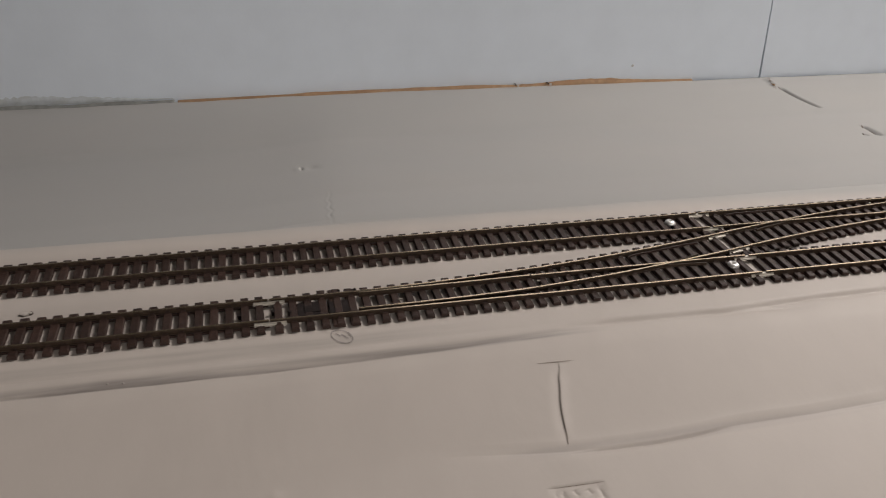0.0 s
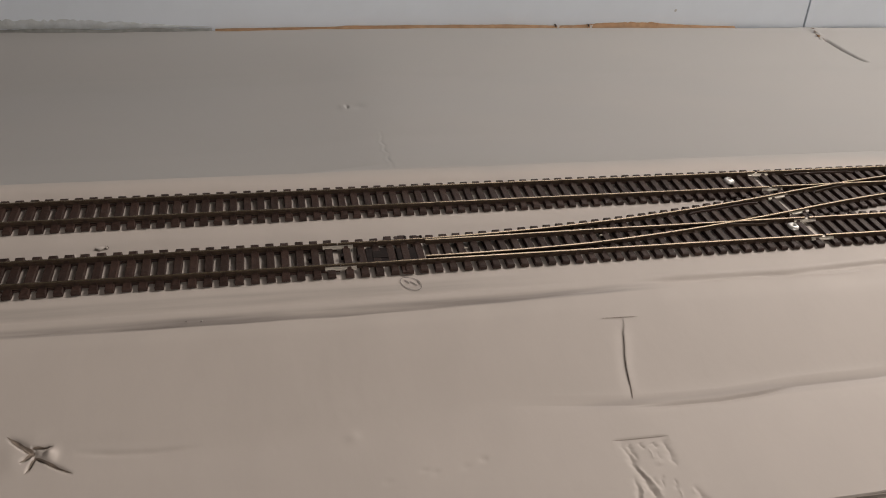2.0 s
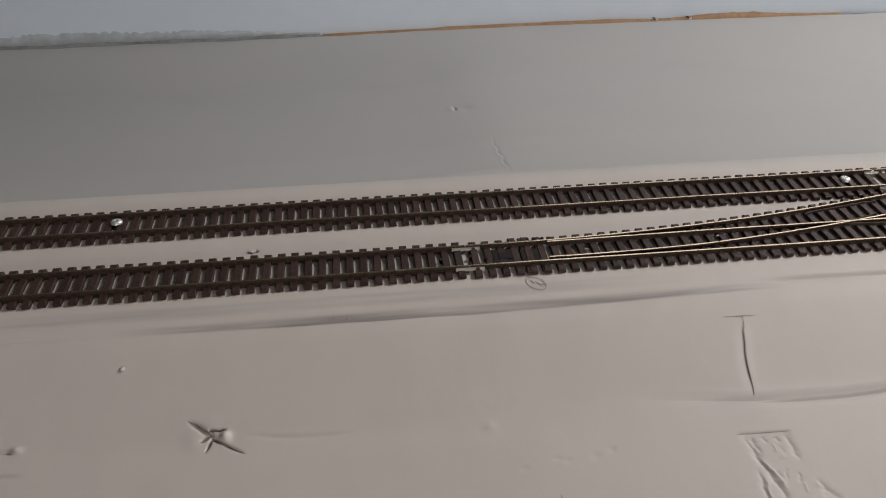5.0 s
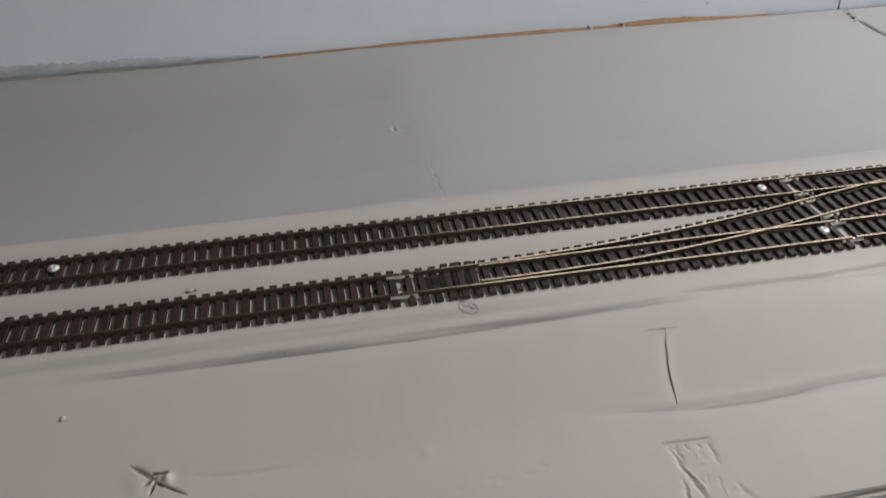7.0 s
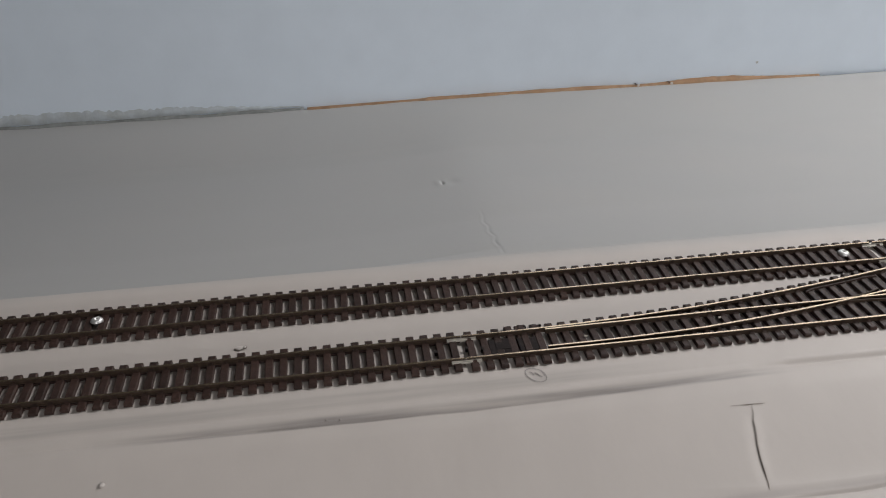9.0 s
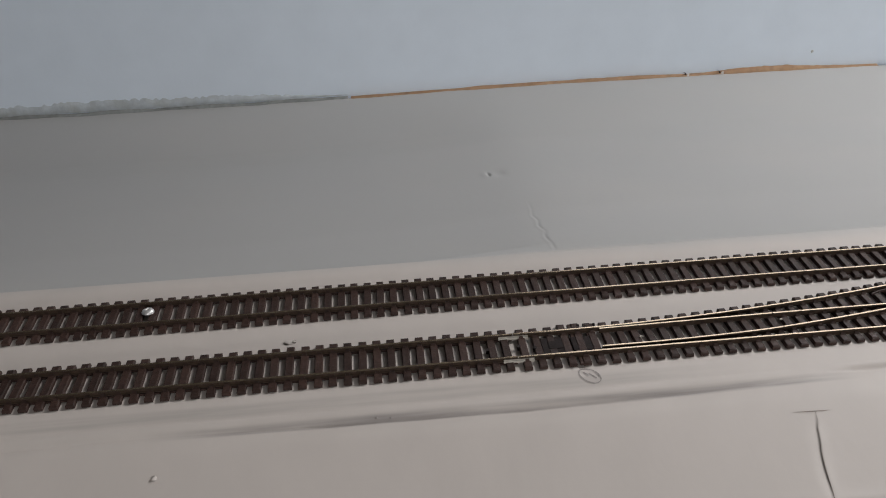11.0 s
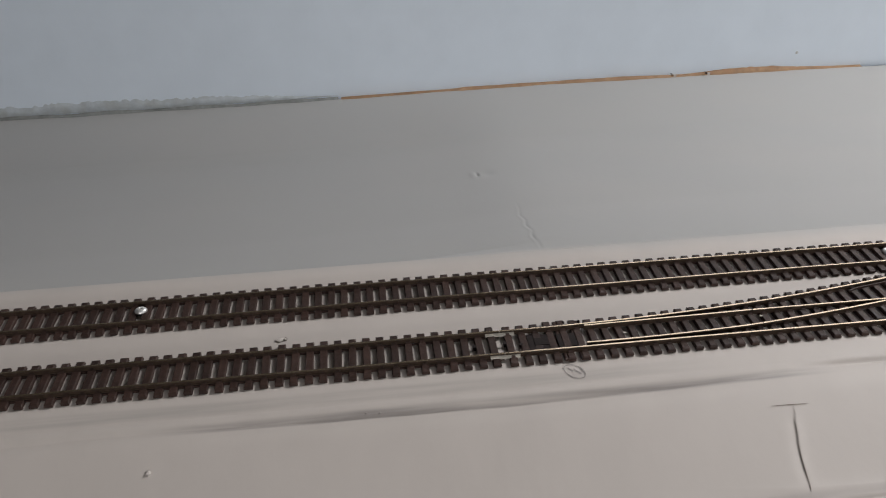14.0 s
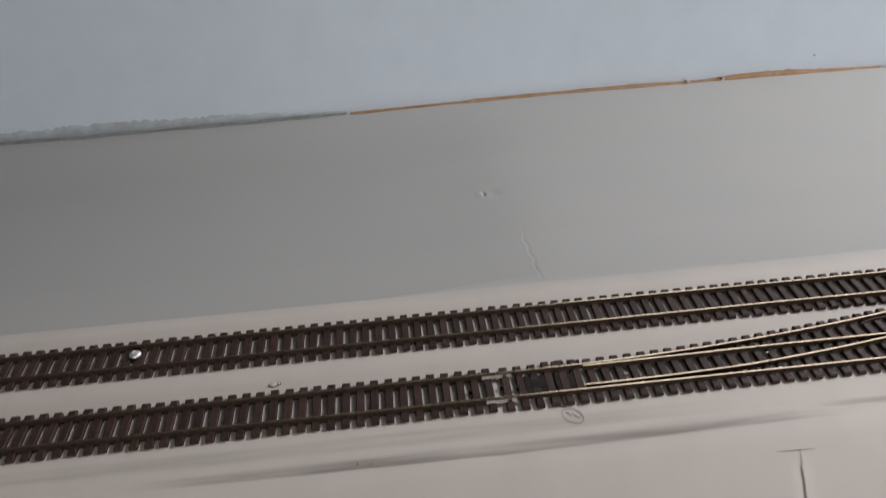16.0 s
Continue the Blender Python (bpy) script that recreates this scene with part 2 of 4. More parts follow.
structure("ceiling", box_bm(X0, X1, Y0, WALL_Y + 0.1, ZC, ZC + 0.05), DARK_ROOM, "plain grey-white ceiling")
structure("wall_west", box_bm(X0 - 0.1, X0, Y0, WALL_Y + 0.1, ZF, ZC), DARK_ROOM, "plain grey wall")

# wall opening and frame added round the south fill lamp
SX0, SX1, SZ0, SZ1 = -0.21, 1.05, 0.40, 0.76
south = tagged(new("wall_south"), "plain unseen wall with an opening added for the fill lamp", kind="structure")
for a, b, c, d in ((X0, SX0, ZF, ZC), (SX1, X1, ZF, ZC), (SX0, SX1, ZF, SZ0), (SX0, SX1, SZ1, ZC)):
    part("wall_piece", box_bm(a, b, Y0 - 0.1, Y0, c, d), DARK_ROOM, south)
south_fill_frame = tagged(new("window_1"), "unseen wide frame added round the south fill lamp", "window", kind="structure")
for a, b, c, d in ((SX0, SX1, SZ0, SZ0 + 0.03), (SX0, SX1, SZ1 - 0.03, SZ1), (SX0, SX0 + 0.03, SZ0 + 0.03, SZ1 - 0.03), (SX1 - 0.03, SX1, SZ0 + 0.03, SZ1 - 0.03)):
    part("window_frame", box_bm(a, b, Y0 - 0.08, Y0 - 0.04, c, d, 0.003), DARK_ROOM, south_fill_frame)
EY0, EY1, EZ0, EZ1 = 0.26, 0.58, 0.99, 1.31
east = tagged(new("wall_east"), "plain grey-white wall with a window opening", kind="structure")
for a, b, c, d in ((Y0, EY0, ZF, ZC), (EY1, WALL_Y + 0.1, ZF, ZC), (EY0, EY1, ZF, EZ0), (EY0, EY1, EZ1, ZC)):
    part("wall_piece", box_bm(X1, X1 + 0.1, a, b, c, d), DARK_ROOM, east)
east_window = tagged(new("window_2"), "small painted window frame without curtains", "window", kind="structure")
for a, b, c, d in ((EY0, EY1, EZ0, EZ0 + 0.03), (EY0, EY1, EZ1 - 0.03, EZ1), (EY0, EY0 + 0.03, EZ0 + 0.03, EZ1 - 0.03), (EY1 - 0.03, EY1, EZ0 + 0.03, EZ1 - 0.03)):
    part("window_frame", box_bm(X1 + 0.04, X1 + 0.08, a, b, c, d, 0.003), DARK_ROOM, east_window)

# back wall: two boards with a gap that closes towards the top; the boards bow forward at the foot
def wall_y(x):
    k = min(1.0, max(0.0, (x + 0.06) / 0.50))
    return 0.5895 + 0.0150 * k * k * (3 - 2 * k)


def wall_board(side):
    seam = lambda z: 0.905 - 0.085 * (z + 0.119)
    zs = [ZF, -0.2, -0.119, -0.07, 0.0, 0.06, 0.12, 0.32]
    gap = [0.0015, 0.0015, 0.0015, 0.0012, 0.0008, 0.0003, 0.0, 0.0]
    n = 57
    verts, faces = [], []
    for z, g in zip(zs, gap):
        bow = float(np.interp(z, [-0.10, 0.32], [1.0, 0.0]))
        inner, outer = seam(z) + side * g, X0 if side < 0 else X1
        xs = [inner + (outer - inner) * i / (n - 1) for i in range(n)]
        verts += [(x, WALL_Y + (wall_y(x) - WALL_Y) * bow, z) for x in xs] + [(x, WALL_Y + 0.02, z) for x in reversed(xs)]
    for i in range(len(zs) - 1):
        for p in range(2 * n):
            q = (p + 1) % (2 * n)
            f = (2 * n * i + p, 2 * n * i + q, 2 * n * (i + 1) + q, 2 * n * (i + 1) + p)
            faces.append(f if side > 0 else tuple(reversed(f)))
    ob = mesh_object("board", verts, faces, WALL)
    for i, f in enumerate(ob.data.polygons):
        f.use_smooth = 4 < i % (2 * n) < n - 1
    return ob


back = tagged(new("wall_north"), "pale blue painted wall boards with an open seam", kind="structure")
for s in (-1, 1):
    adopt(wall_board(s), back)
NX0, NX1, NZ0, NZ1 = 0.38, 1.52, 0.41, 0.95
# unseen wall above the boards, added dark to cut bounce and reflections
for name, y0, y1, mat in (("bounce_cut_wall", WALL_Y, WALL_Y + 0.02, DARK_ROOM), ("backing", WALL_Y + 0.021, WALL_Y + 0.1, DARKGAP)):
    low = 0.32 if name == "bounce_cut_wall" else ZF
    for a, b, c, d in ((X0, NX0, low, ZC), (NX0, NX1, low, NZ0), (NX0, NX1, NZ1, ZC), (NX1, X1, low, ZC)):
        part(name, box_bm(a, b, y0, y1, c, d), mat, back)
# frame added round the glint lamp, unseen above the boards
glint_frame = tagged(new("window_3"), "unseen long low frame added round the rail glint lamp", "window", kind="structure")
for a, b, c, d in ((NX0, NX1, NZ0, NZ0 + 0.02), (NX0, NX1, NZ1 - 0.02, NZ1), (NX0, NX0 + 0.02, NZ0 + 0.02, NZ1 - 0.02), (NX1 - 0.02, NX1, NZ0 + 0.02, NZ1 - 0.02)):
    part("window_frame", box_bm(a, b, WALL_Y + 0.05, WALL_Y + 0.09, c, d, 0.003), DARK_ROOM, glint_frame)

# ---- painted cardboard base: deck with the rails' plane, and the flap that falls to the wall ----
base = empty("cardboard_base", "cream-painted corrugated cardboard sheet with creases, cuts and tears", "cardboard")


def lines(*spans):
    out = []
    for a, b, step in spans:
        out += list(np.arange(a, b - step * 0.5, step))
    return np.array(out + [spans[-1][1]])


def ridge(X, Y, pts, height, far, near, fade=0.12):
    """A pressed fold: it drops over a short stretch and comes back towards the front edge."""
    d, s, u = seg_dist(X, Y, pts)
    ends = np.clip(np.minimum(u, 1 - u) / fade, 0, 1) if fade else 1.0
    t = np.clip(1 - d / far, 0, 1) ** 1.5
    uneven = 1 + 0.05 * np.sin(X * 55 + pts[0][1] * 900) + 0.04 * np.sin(X * 143)
    return -1.4 * height * ends * uneven * np.where(s > 0, t, np.exp(-d / near))


def groove(X, Y, pts, width, depth, fade=0.12, lip=0.0):
    d, s, u = seg_dist(X, Y, pts)
    ends = np.clip(np.minimum(u, 1 - u) / fade, 0, 1) if fade else 1.0
    z = -depth * np.exp(-(d / width) ** 2) * ends
    if lip:
        z = z + lip * np.exp(-(d / (width * 2.5)) ** 2) * np.tanh(s / width) * ends
    return z


STAR = (0.0664, -0.1410)
SLIT = [(0.3189, -0.1039), (0.3182, -0.1081), (0.3165, -0.1115), (0.3157, -0.1150), (0.3147, -0.1189), (0.3137, -0.1217),
        (0.3128, -0.1257), (0.3122, -0.1289), (0.3115, -0.1348), (0.3111, -0.1396), (0.3103, -0.1437)]
CROSS_CUT = [(0.3085, -0.1035), (0.3265, -0.1040)]
PATCH_TOP = [(0.2940, -0.1627), (0.3195, -0.1632)]
STAR_ARMS = (((0.0660, -0.1408), (0.0553, -0.1333), 0.0008), ((0.0662, -0.1420), (0.0812, -0.1510), 0.0005), ((0.0660, -0.1400), (0.0612, -0.1440), 0.0006),
             ((0.0664, -0.1424), (0.0640, -0.1490), 0.0004), ((0.0650, -0.1384), (0.0727, -0.1390), 0.0004))


def star_depth(X, Y):
    """1 in the middle of the torn arms, 0 outside them."""
    out = np.zeros(X.shape)
    for begin, end, w in STAR_ARMS:
        d, s, u = seg_dist(X, Y, [begin, end])
        out = np.maximum(out, np.exp(-(d / (1.4 * w)) ** 2) * np.clip((1 - u) * 2.5, 0, 1))
    return out


def front_profile(Y):
    """The deck stays level under the track and falls away towards its front edge."""
    yy = np.linspace(-0.26, 0.04, 301)
    zz = np.interp(yy, [-0.26, -0.140, -0.0960, -0.082, 0.04], [-0.0355, -0.0151, -0.0015, 0.0, 0.0])
    ker = np.exp(-np.linspace(-2.2, 2.2, 17) ** 2)
    zz = np.convolve(np.pad(zz, 8, "edge"), ker / ker.sum(), "valid")
    return np.interp(Y, yy, zz)


def deck_height(X, Y):
    return front_profile(Y) + surface(X, Y)


def surface(X, Y):
    """Creases, cuts and unevenness on top of the deck's profile."""
    Z = 0.0007 * wobble(X, Y, 0.09, 0.05, 3) + 0.00012 * wobble(X, Y, 0.012, 0.03, 5)
    keep = np.clip((-0.070 - Y) / 0.02, 0, 1)
    Z = Z * (0.15 + 0.85 * keep)
    # long crease in front of the track, a softer one beside the sleepers
    Z += np.interp(X, [-0.16, 0.02, 0.09, 0.24, 0.345], [0.5, 0.62, 1.15, 1.1, 0.8]) * ridge(X, Y, [(-0.161, -0.0880), (-0.081, -0.0868), (0.0, -0.0858), (0.050, -0.0858), (0.090, -0.0862), (0.138, -0.0872), (0.187, -0.0876), (0.239, -0.0866), (0.270, -0.0862), (0.300, -0.0858), (0.346, -0.0858)], 0.0021, 0.0060, 0.0047, 0.16)
    Z += ridge(X, Y, [(-0.2, -0.0790), (0.09, -0.0786), (0.20, -0.0790), (0.36, -0.0796)], 0.0014, 0.0095, 0.006, 0.25)
    Z += ridge(X, Y, [(0.326, -0.0830), (0.354, -0.0826), (0.417, -0.0836), (0.472, -0.0810), (0.62, -0.0792)], 0.0013, 0.0034, 0.004, 0.08)
    Z += ridge(X, Y, [(0.40, -0.0836), (0.44, -0.0852), (0.47, -0.0862)], 0.0005, 0.0018, 0.003, 0.3)
    # lower crease, with a thin raised lip along its middle
    low = [(0.2540, -0.1412), (0.2754, -0.1432), (0.3094, -0.1466), (0.3347, -0.1474), (0.3515, -0.1478), (0.3694, -0.1470), (0.3881, -0.1457), (0.4060, -0.1455), (0.4300, -0.1456), (0.4912, -0.1437), (0.6291, -0.1417)]
    Z += np.interp(X, [0.27, 0.33, 0.40, 0.50, 0.62], [0.8, 1.2, 1.2, 0.7, 0.4]) * ridge(X, Y, low, 0.0006, 0.0050, 0.0034, 0.10)
    Z += groove(X, Y, [(0.3094, -0.1478), (0.3347, -0.1483), (0.3515, -0.1486), (0.3700, -0.1476), (0.3900, -0.1462)], 0.0007, 0.0006, 0.2, 0.0003)
    Z += groove(X, Y, [(0.0799, -0.1418), (0.0950, -0.1440), (0.1104, -0.1450), (0.1280, -0.1446)], 0.0012, 0.0006, 0.25, 0.0002)
    # faint long fold through the star
    d, s, u = seg_dist(X, Y, [(-0.2222, -0.1451), (-0.0095, -0.1460), (0.0651, -0.1456), (0.2461, -0.1474)])
    Z += -0.0009 * np.exp(-(d / 0.0075) ** 2) * np.clip(np.minimum(u, 1 - u) / 0.2, 0, 1)
    # the slit: one lip stands a little higher than the other
    d, s, u = seg_dist(X, Y, SLIT)
    Z += 0.00042 * np.exp(-(d / 0.0030) ** 2) * np.tanh(s / 0.0004) * np.clip(u * 4, 0, 1) * np.clip((1 - u) * 4, 0, 1)
    # torn star: sunk arms, a lifted flap on one side
    Z += -0.0012 * np.clip(star_depth(X, Y), 0, 1)
    cx, cy = STAR
    r = np.hypot(X - cx, Y - cy)
    ang = np.arctan2(Y - cy, X - cx)
    Z += 0.0022 * np.exp(-((r - 0.0056) / 0.0022) ** 2) * np.clip(np.cos(ang + 0.22), 0, 1) ** 10
    Z += 0.0004 * np.exp(-((r - 0.006) / 0.004) ** 2) * np.clip(np.cos(ang - 1.75), 0, 1) ** 3
    Z += 0.0005 * np.exp(-((r - 0.008) / 0.004) ** 2) * np.clip(np.cos(ang - 3.4), 0, 1) ** 4
    # a second small tear
    Z += 0.0014 * np.exp(-(((X + 0.0150) / 0.0022) ** 2 + ((Y + 0.1405) / 0.0016) ** 2))
    Z += groove(X, Y, [(-0.0290, -0.1400), (-0.0180, -0.1406), (-0.0140, -0.1425)], 0.0008, 0.0010, 0.2)
    Z += groove(X, Y, [(-0.0632, -0.1490), (-0.0302, -0.1502), (-0.0096, -0.1523)], 0.0008, 0.0007, 0.1, 0.0002)
    # crumpled paper patch by the front edge: two long kinks and many short ones
    Z += ridge(X, Y, PATCH_TOP, 0.0003, 0.0012, 0.0030, 0.15)
    fold_rng = random.Random(31)
    kinks = [([(0.2972, -0.1635), (0.2985, -0.1690), (0.2996, -0.1745), (0.3012, -0.1800), (0.3034, -0.1866), (0.3044, -0.1919), (0.3054, -0.1985)], 0.0010, 0.0011),
             ([(0.2998, -0.1640), (0.3008, -0.1680), (0.3022, -0.1725)], 0.0008, 0.0007), ([(0.3004, -0.1740), (0.3030, -0.1800), (0.3058, -0.1862), (0.3072, -0.1900)], 0.0007, -0.0009),
             ([(0.2980, -0.1790), (0.2972, -0.1851), (0.2966, -0.1911), (0.2951, -0.1985)], 0.0009, 0.0008), ([(0.2990, -0.1830), (0.2984, -0.1900), (0.2972, -0.1975)], 0.0007, -0.0006),
             ([(0.3168, -0.1645), (0.3164, -0.1690), (0.3170, -0.1740), (0.3184, -0.1772)], 0.0011, 0.0007), ([(0.3210, -0.1858), (0.3224, -0.1905), (0.3250, -0.1938), (0.3275, -0.1972)], 0.0011, 0.0007),
             ([(0.3222, -0.1900), (0.3218, -0.1945)], 0.0010, 0.0005), ([(0.3056, -0.1645), (0.3063, -0.1680)], 0.0008, 0.0006), ([(0.3108, -0.1650), (0.3116, -0.1682)], 0.0009, 0.0005)]
    for _ in range(12):
        kx, ky = fold_rng.uniform(0.2985, 0.3150), fold_rng.uniform(-0.1900, -0.1665)
        kx += (-0.1636 - ky) * 0.22
        ln, lean = fold_rng.uniform(0.002, 0.005), fold_rng.uniform(-0.3, 0.5)
        kinks.append(([(kx, ky), (kx + ln * lean, ky - ln)], fold_rng.uniform(0.0005, 0.0011), fold_rng.choice((-1, 1)) * fold_rng.uniform(0.0002, 0.0005)))
    near_patch = (X > 0.28) & (X < 0.345) & (Y < -0.155)
    fold = np.zeros(X.shape)
    XJ = X + 0.00018 * np.sin(Y * 2300) + 0.0004 * np.sin(Y * 830 + X * 700)
    for pts, w, dep in kinks:
        d, s, u = seg_dist(XJ[near_patch], Y[near_patch], pts)
        fold[near_patch] += -dep * 0.65 * np.exp(-(d / (1.15 * w)) ** 1.4) * np.clip(np.minimum(u, 1 - u) / 0.2, 0, 1)
    Z += np.clip(fold, -0.0012, 0.0014)
    # brush streaks in the paint
    Z += 0.00010 * wobble(X, Y, 0.0016, 0.010, 41) * np.exp(-(((X - 0.176) / 0.047) ** 2 + ((Y + 0.1235) / 0.020) ** 2))
    # pits and pimples
    for px, py, pr, ph in ((0.1867, -0.1478, 0.0026, 0.0003), (0.2132, -0.1662, 0.0012, -0.00022), (0.2175, -0.1676, 0.0014, -0.00018), (0.2300, -0.1668, 0.0016, -0.00022),
                           (0.2377, -0.1642, 0.0014, -0.00028), (0.1983, -0.1695, 0.0014, -0.00016), (0.2086, -0.1885, 0.0016, -0.0004), (0.2225, -0.040, 0.002, 0.0004)):
        Z += 1.5 * ph * np.exp(-((X - px) ** 2 + (Y - py) ** 2) / pr ** 2)
    return Z


GASHES = (([(0.892, 0.541), (0.8885, 0.512), (0.8866, 0.487), (0.887, 0.462), (0.8878, 0.440)], 0.0016, 0.0060),
          ([(0.8476, 0.3264), (0.8349, 0.297), (0.8166, 0.2633)], 0.0016, 0.0055), ([(0.8101, 0.2814), (0.8048, 0.2676)], 0.0010, 0.0030))
SEAM = [(0.2286, 0.0400), (0.2300, 0.0560), (0.2298, 0.0700), (0.2330, 0.0860), (0.2322, 0.1020), (0.2352, 0.1180), (0.2345, 0.1340), (0.2380, 0.1530), (0.2398, 0.1780)]


def back_profile(Y):
    ys = np.array([FOLD_Y, 0.06, 0.10, 0.15, 0.27, 0.415, 0.45, 0.53, 0.58, 0.62])
    zs = np.array([0.0, -0.0080, -0.0225, -0.0400, -0.0725, -0.1085, -0.1122, -0.1168, -0.1225, -0.1300])
    return np.interp(Y, ys, zs)


def back_height(X, Y):
    yy = np.linspace(FOLD_Y, 0.62, 300)
    zz = back_profile(yy)
    ker = np.exp(-np.linspace(-2.8, 2.8, 41) ** 2)
    pad = np.r_[np.full(20, 0) - np.arange(20, 0, -1) * (zz[1] - zz[0]), zz, np.full(20, zz[-1])]
    zz = np.convolve(pad, ker / ker.sum(), "valid")
    Z = np.interp(Y, yy, zz) - np.interp(FOLD_Y, yy, zz)
    t = np.clip((Y - FOLD_Y) / 0.02, 0, 1)
    xc = np.interp(Y, [0.03, 0.043, 0.174, 0.255, 0.34, 0.62], [0.2275, 0.2282, 0.2405, 0.2455, 0.2510, 0.262])
    k = X - xc
    left = np.log1p(np.exp(np.clip(-k / 0.011, -30, 30))) * 0.011
    left = np.where(-k / 0.011 > 29, -k, left)
    Z += -t * 0.0150 * (1 - np.exp(-left / 0.10)) * np.clip((0.60 - Y) / 0.15, 0, 1)
    step = X - np.interp(Y, [0.03, 0.045, 0.08, 0.13], [0.2290, 0.2302, 0.2330, 0.2375])
    Z += t * 0.0004 * (0.5 + 0.5 * np.tanh(step / 0.0007)) * np.exp(-np.clip(step, 0, 1) / 0.012) * np.clip((0.125 - Y) / 0.06, 0, 1)
    # a dent beside the seam with a sharp inner edge
    Z += -0.0020 * np.exp(-((X - 0.2268) / 0.0014) ** 2 - ((Y - 0.280) / 0.0055) ** 2)
    Z += 0.0006 * np.exp(-(((X - 0.2226) / 0.0030) ** 2 + ((Y - 0.281) / 0.011) ** 2)) - 0.0009 * np.exp(-(((X - 0.236) / 0.006) ** 2 + ((Y - 0.278) / 0.012) ** 2))
    for pts, w, dep in GASHES:
        Z += groove(X, Y, pts, w * 1.6, dep, 0.16)
    Z += groove(X, Y, [(0.904, 0.590), (0.900, 0.570), (0.894, 0.545)], 0.004, -0.002, 0.2)
    # wavy pressed seam that runs up from the fold
    d, s, u = seg_dist(X, Y, SEAM)
    ends = np.clip((1 - u) * 3, 0, 1) * np.clip((u + 0.05) * 12, 0, 1)
    Z += ends * (0.00012 * np.exp(-(d / 0.0011) ** 2) - 0.00023 * np.exp(-((d - 0.0019) / 0.0010) ** 2) * (s < 0))
    Z += t * (0.0016 * wobble(X, Y, 0.16, 0.12, 21) + 0.0004 * wobble(X, Y, 0.03, 0.05, 22))
    return Z


def back_edge(x):
    """Where the flap ends before the wall."""
    return np.interp(x, [-1.2, -0.32, -0.19, -0.03, 0.04, 0.16, 0.25, 0.31, 0.50, 0.62, 0.75, 0.9, 1.6],
                     [0.587, 0.587, 0.587, 0.588, 0.5885, 0.592, 0.596, 0.599, 0.600, 0.602, 0.601, 0.602, 0.602]) + 0.0010 * np.sin(x * 37) + 0.0008 * np.sin(x * 91)


def sheet(name, xs, ys, height, warp=None):
    X, Y = np.meshgrid(xs, ys)
    if warp is not None:
        Y = warp(X, Y)
    Z = height(X, Y)
    nx, ny = len(xs), len(ys)
    i = np.arange((ny - 1) * nx).reshape(ny - 1, nx)[:, :-1].ravel()
    faces = np.stack([i, i + 1, i + 1 + nx, i + nx], 1)
    me = bpy.data.meshes.new(name)
    me.vertices.add(nx * ny)
    me.vertices.foreach_set("co", np.stack([X, Y, Z], -1).ravel().astype(np.float32))
    me.loops.add(faces.size)
    me.loops.foreach_set("vertex_index", faces.ravel().astype(np.int32))
    me.polygons.add(len(faces))
    me.polygons.foreach_set("loop_start", np.arange(0, faces.size, 4, dtype=np.int32))
    me.polygons.foreach_set("loop_total", np.full(len(faces), 4, dtype=np.int32))
    me.polygons.foreach_set("use_smooth", np.ones(len(faces), dtype=bool))
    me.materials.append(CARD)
    me.update(calc_edges=True)
    return new(name, me)


XS = lines((-0.9, -0.17, 0.010), (-0.17, 0.048, 0.0013), (0.048, 0.087, 0.00032), (0.087, 0.29, 0.0013), (0.29, 0.308, 0.00035), (0.308, 0.320, 0.00016), (0.320, 0.345, 0.0005), (0.345, 0.64, 0.0014), (0.64, 1.38, 0.010))
YS = lines((EDGE_Y, -0.1675, 0.0006), (-0.1675, -0.162, 0.00022), (-0.162, -0.155, 0.0005), (-0.155, -0.130, 0.00032), (-0.130, -0.127, 0.0005), (-0.127, -0.107, 0.0010), (-0.107, -0.102, 0.00025), (-0.102, -0.100, 0.0005), (-0.100, -0.070, 0.0008), (-0.070, FOLD_Y, 0.005))
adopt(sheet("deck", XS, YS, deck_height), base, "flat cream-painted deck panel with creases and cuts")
XB = lines((-0.9, -0.2, 0.02), (-0.2, 0.2, 0.006), (0.2, 0.22, 0.0012), (0.22, 0.245, 0.00045), (0.245, 0.27, 0.0012), (0.27, 0.79, 0.006), (0.79, 0.915, 0.0010), (0.915, 1.38, 0.02))
VB = np.r_[np.linspace(0, 0.1, 30)[:-1], np.linspace(0.1, 1, 230)]
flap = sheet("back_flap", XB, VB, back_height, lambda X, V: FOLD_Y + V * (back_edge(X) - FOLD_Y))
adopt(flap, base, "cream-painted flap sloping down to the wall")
solid = flap.modifiers.new("thickness", "SOLIDIFY")
solid.thickness, solid.offset = 0.003, -1.0


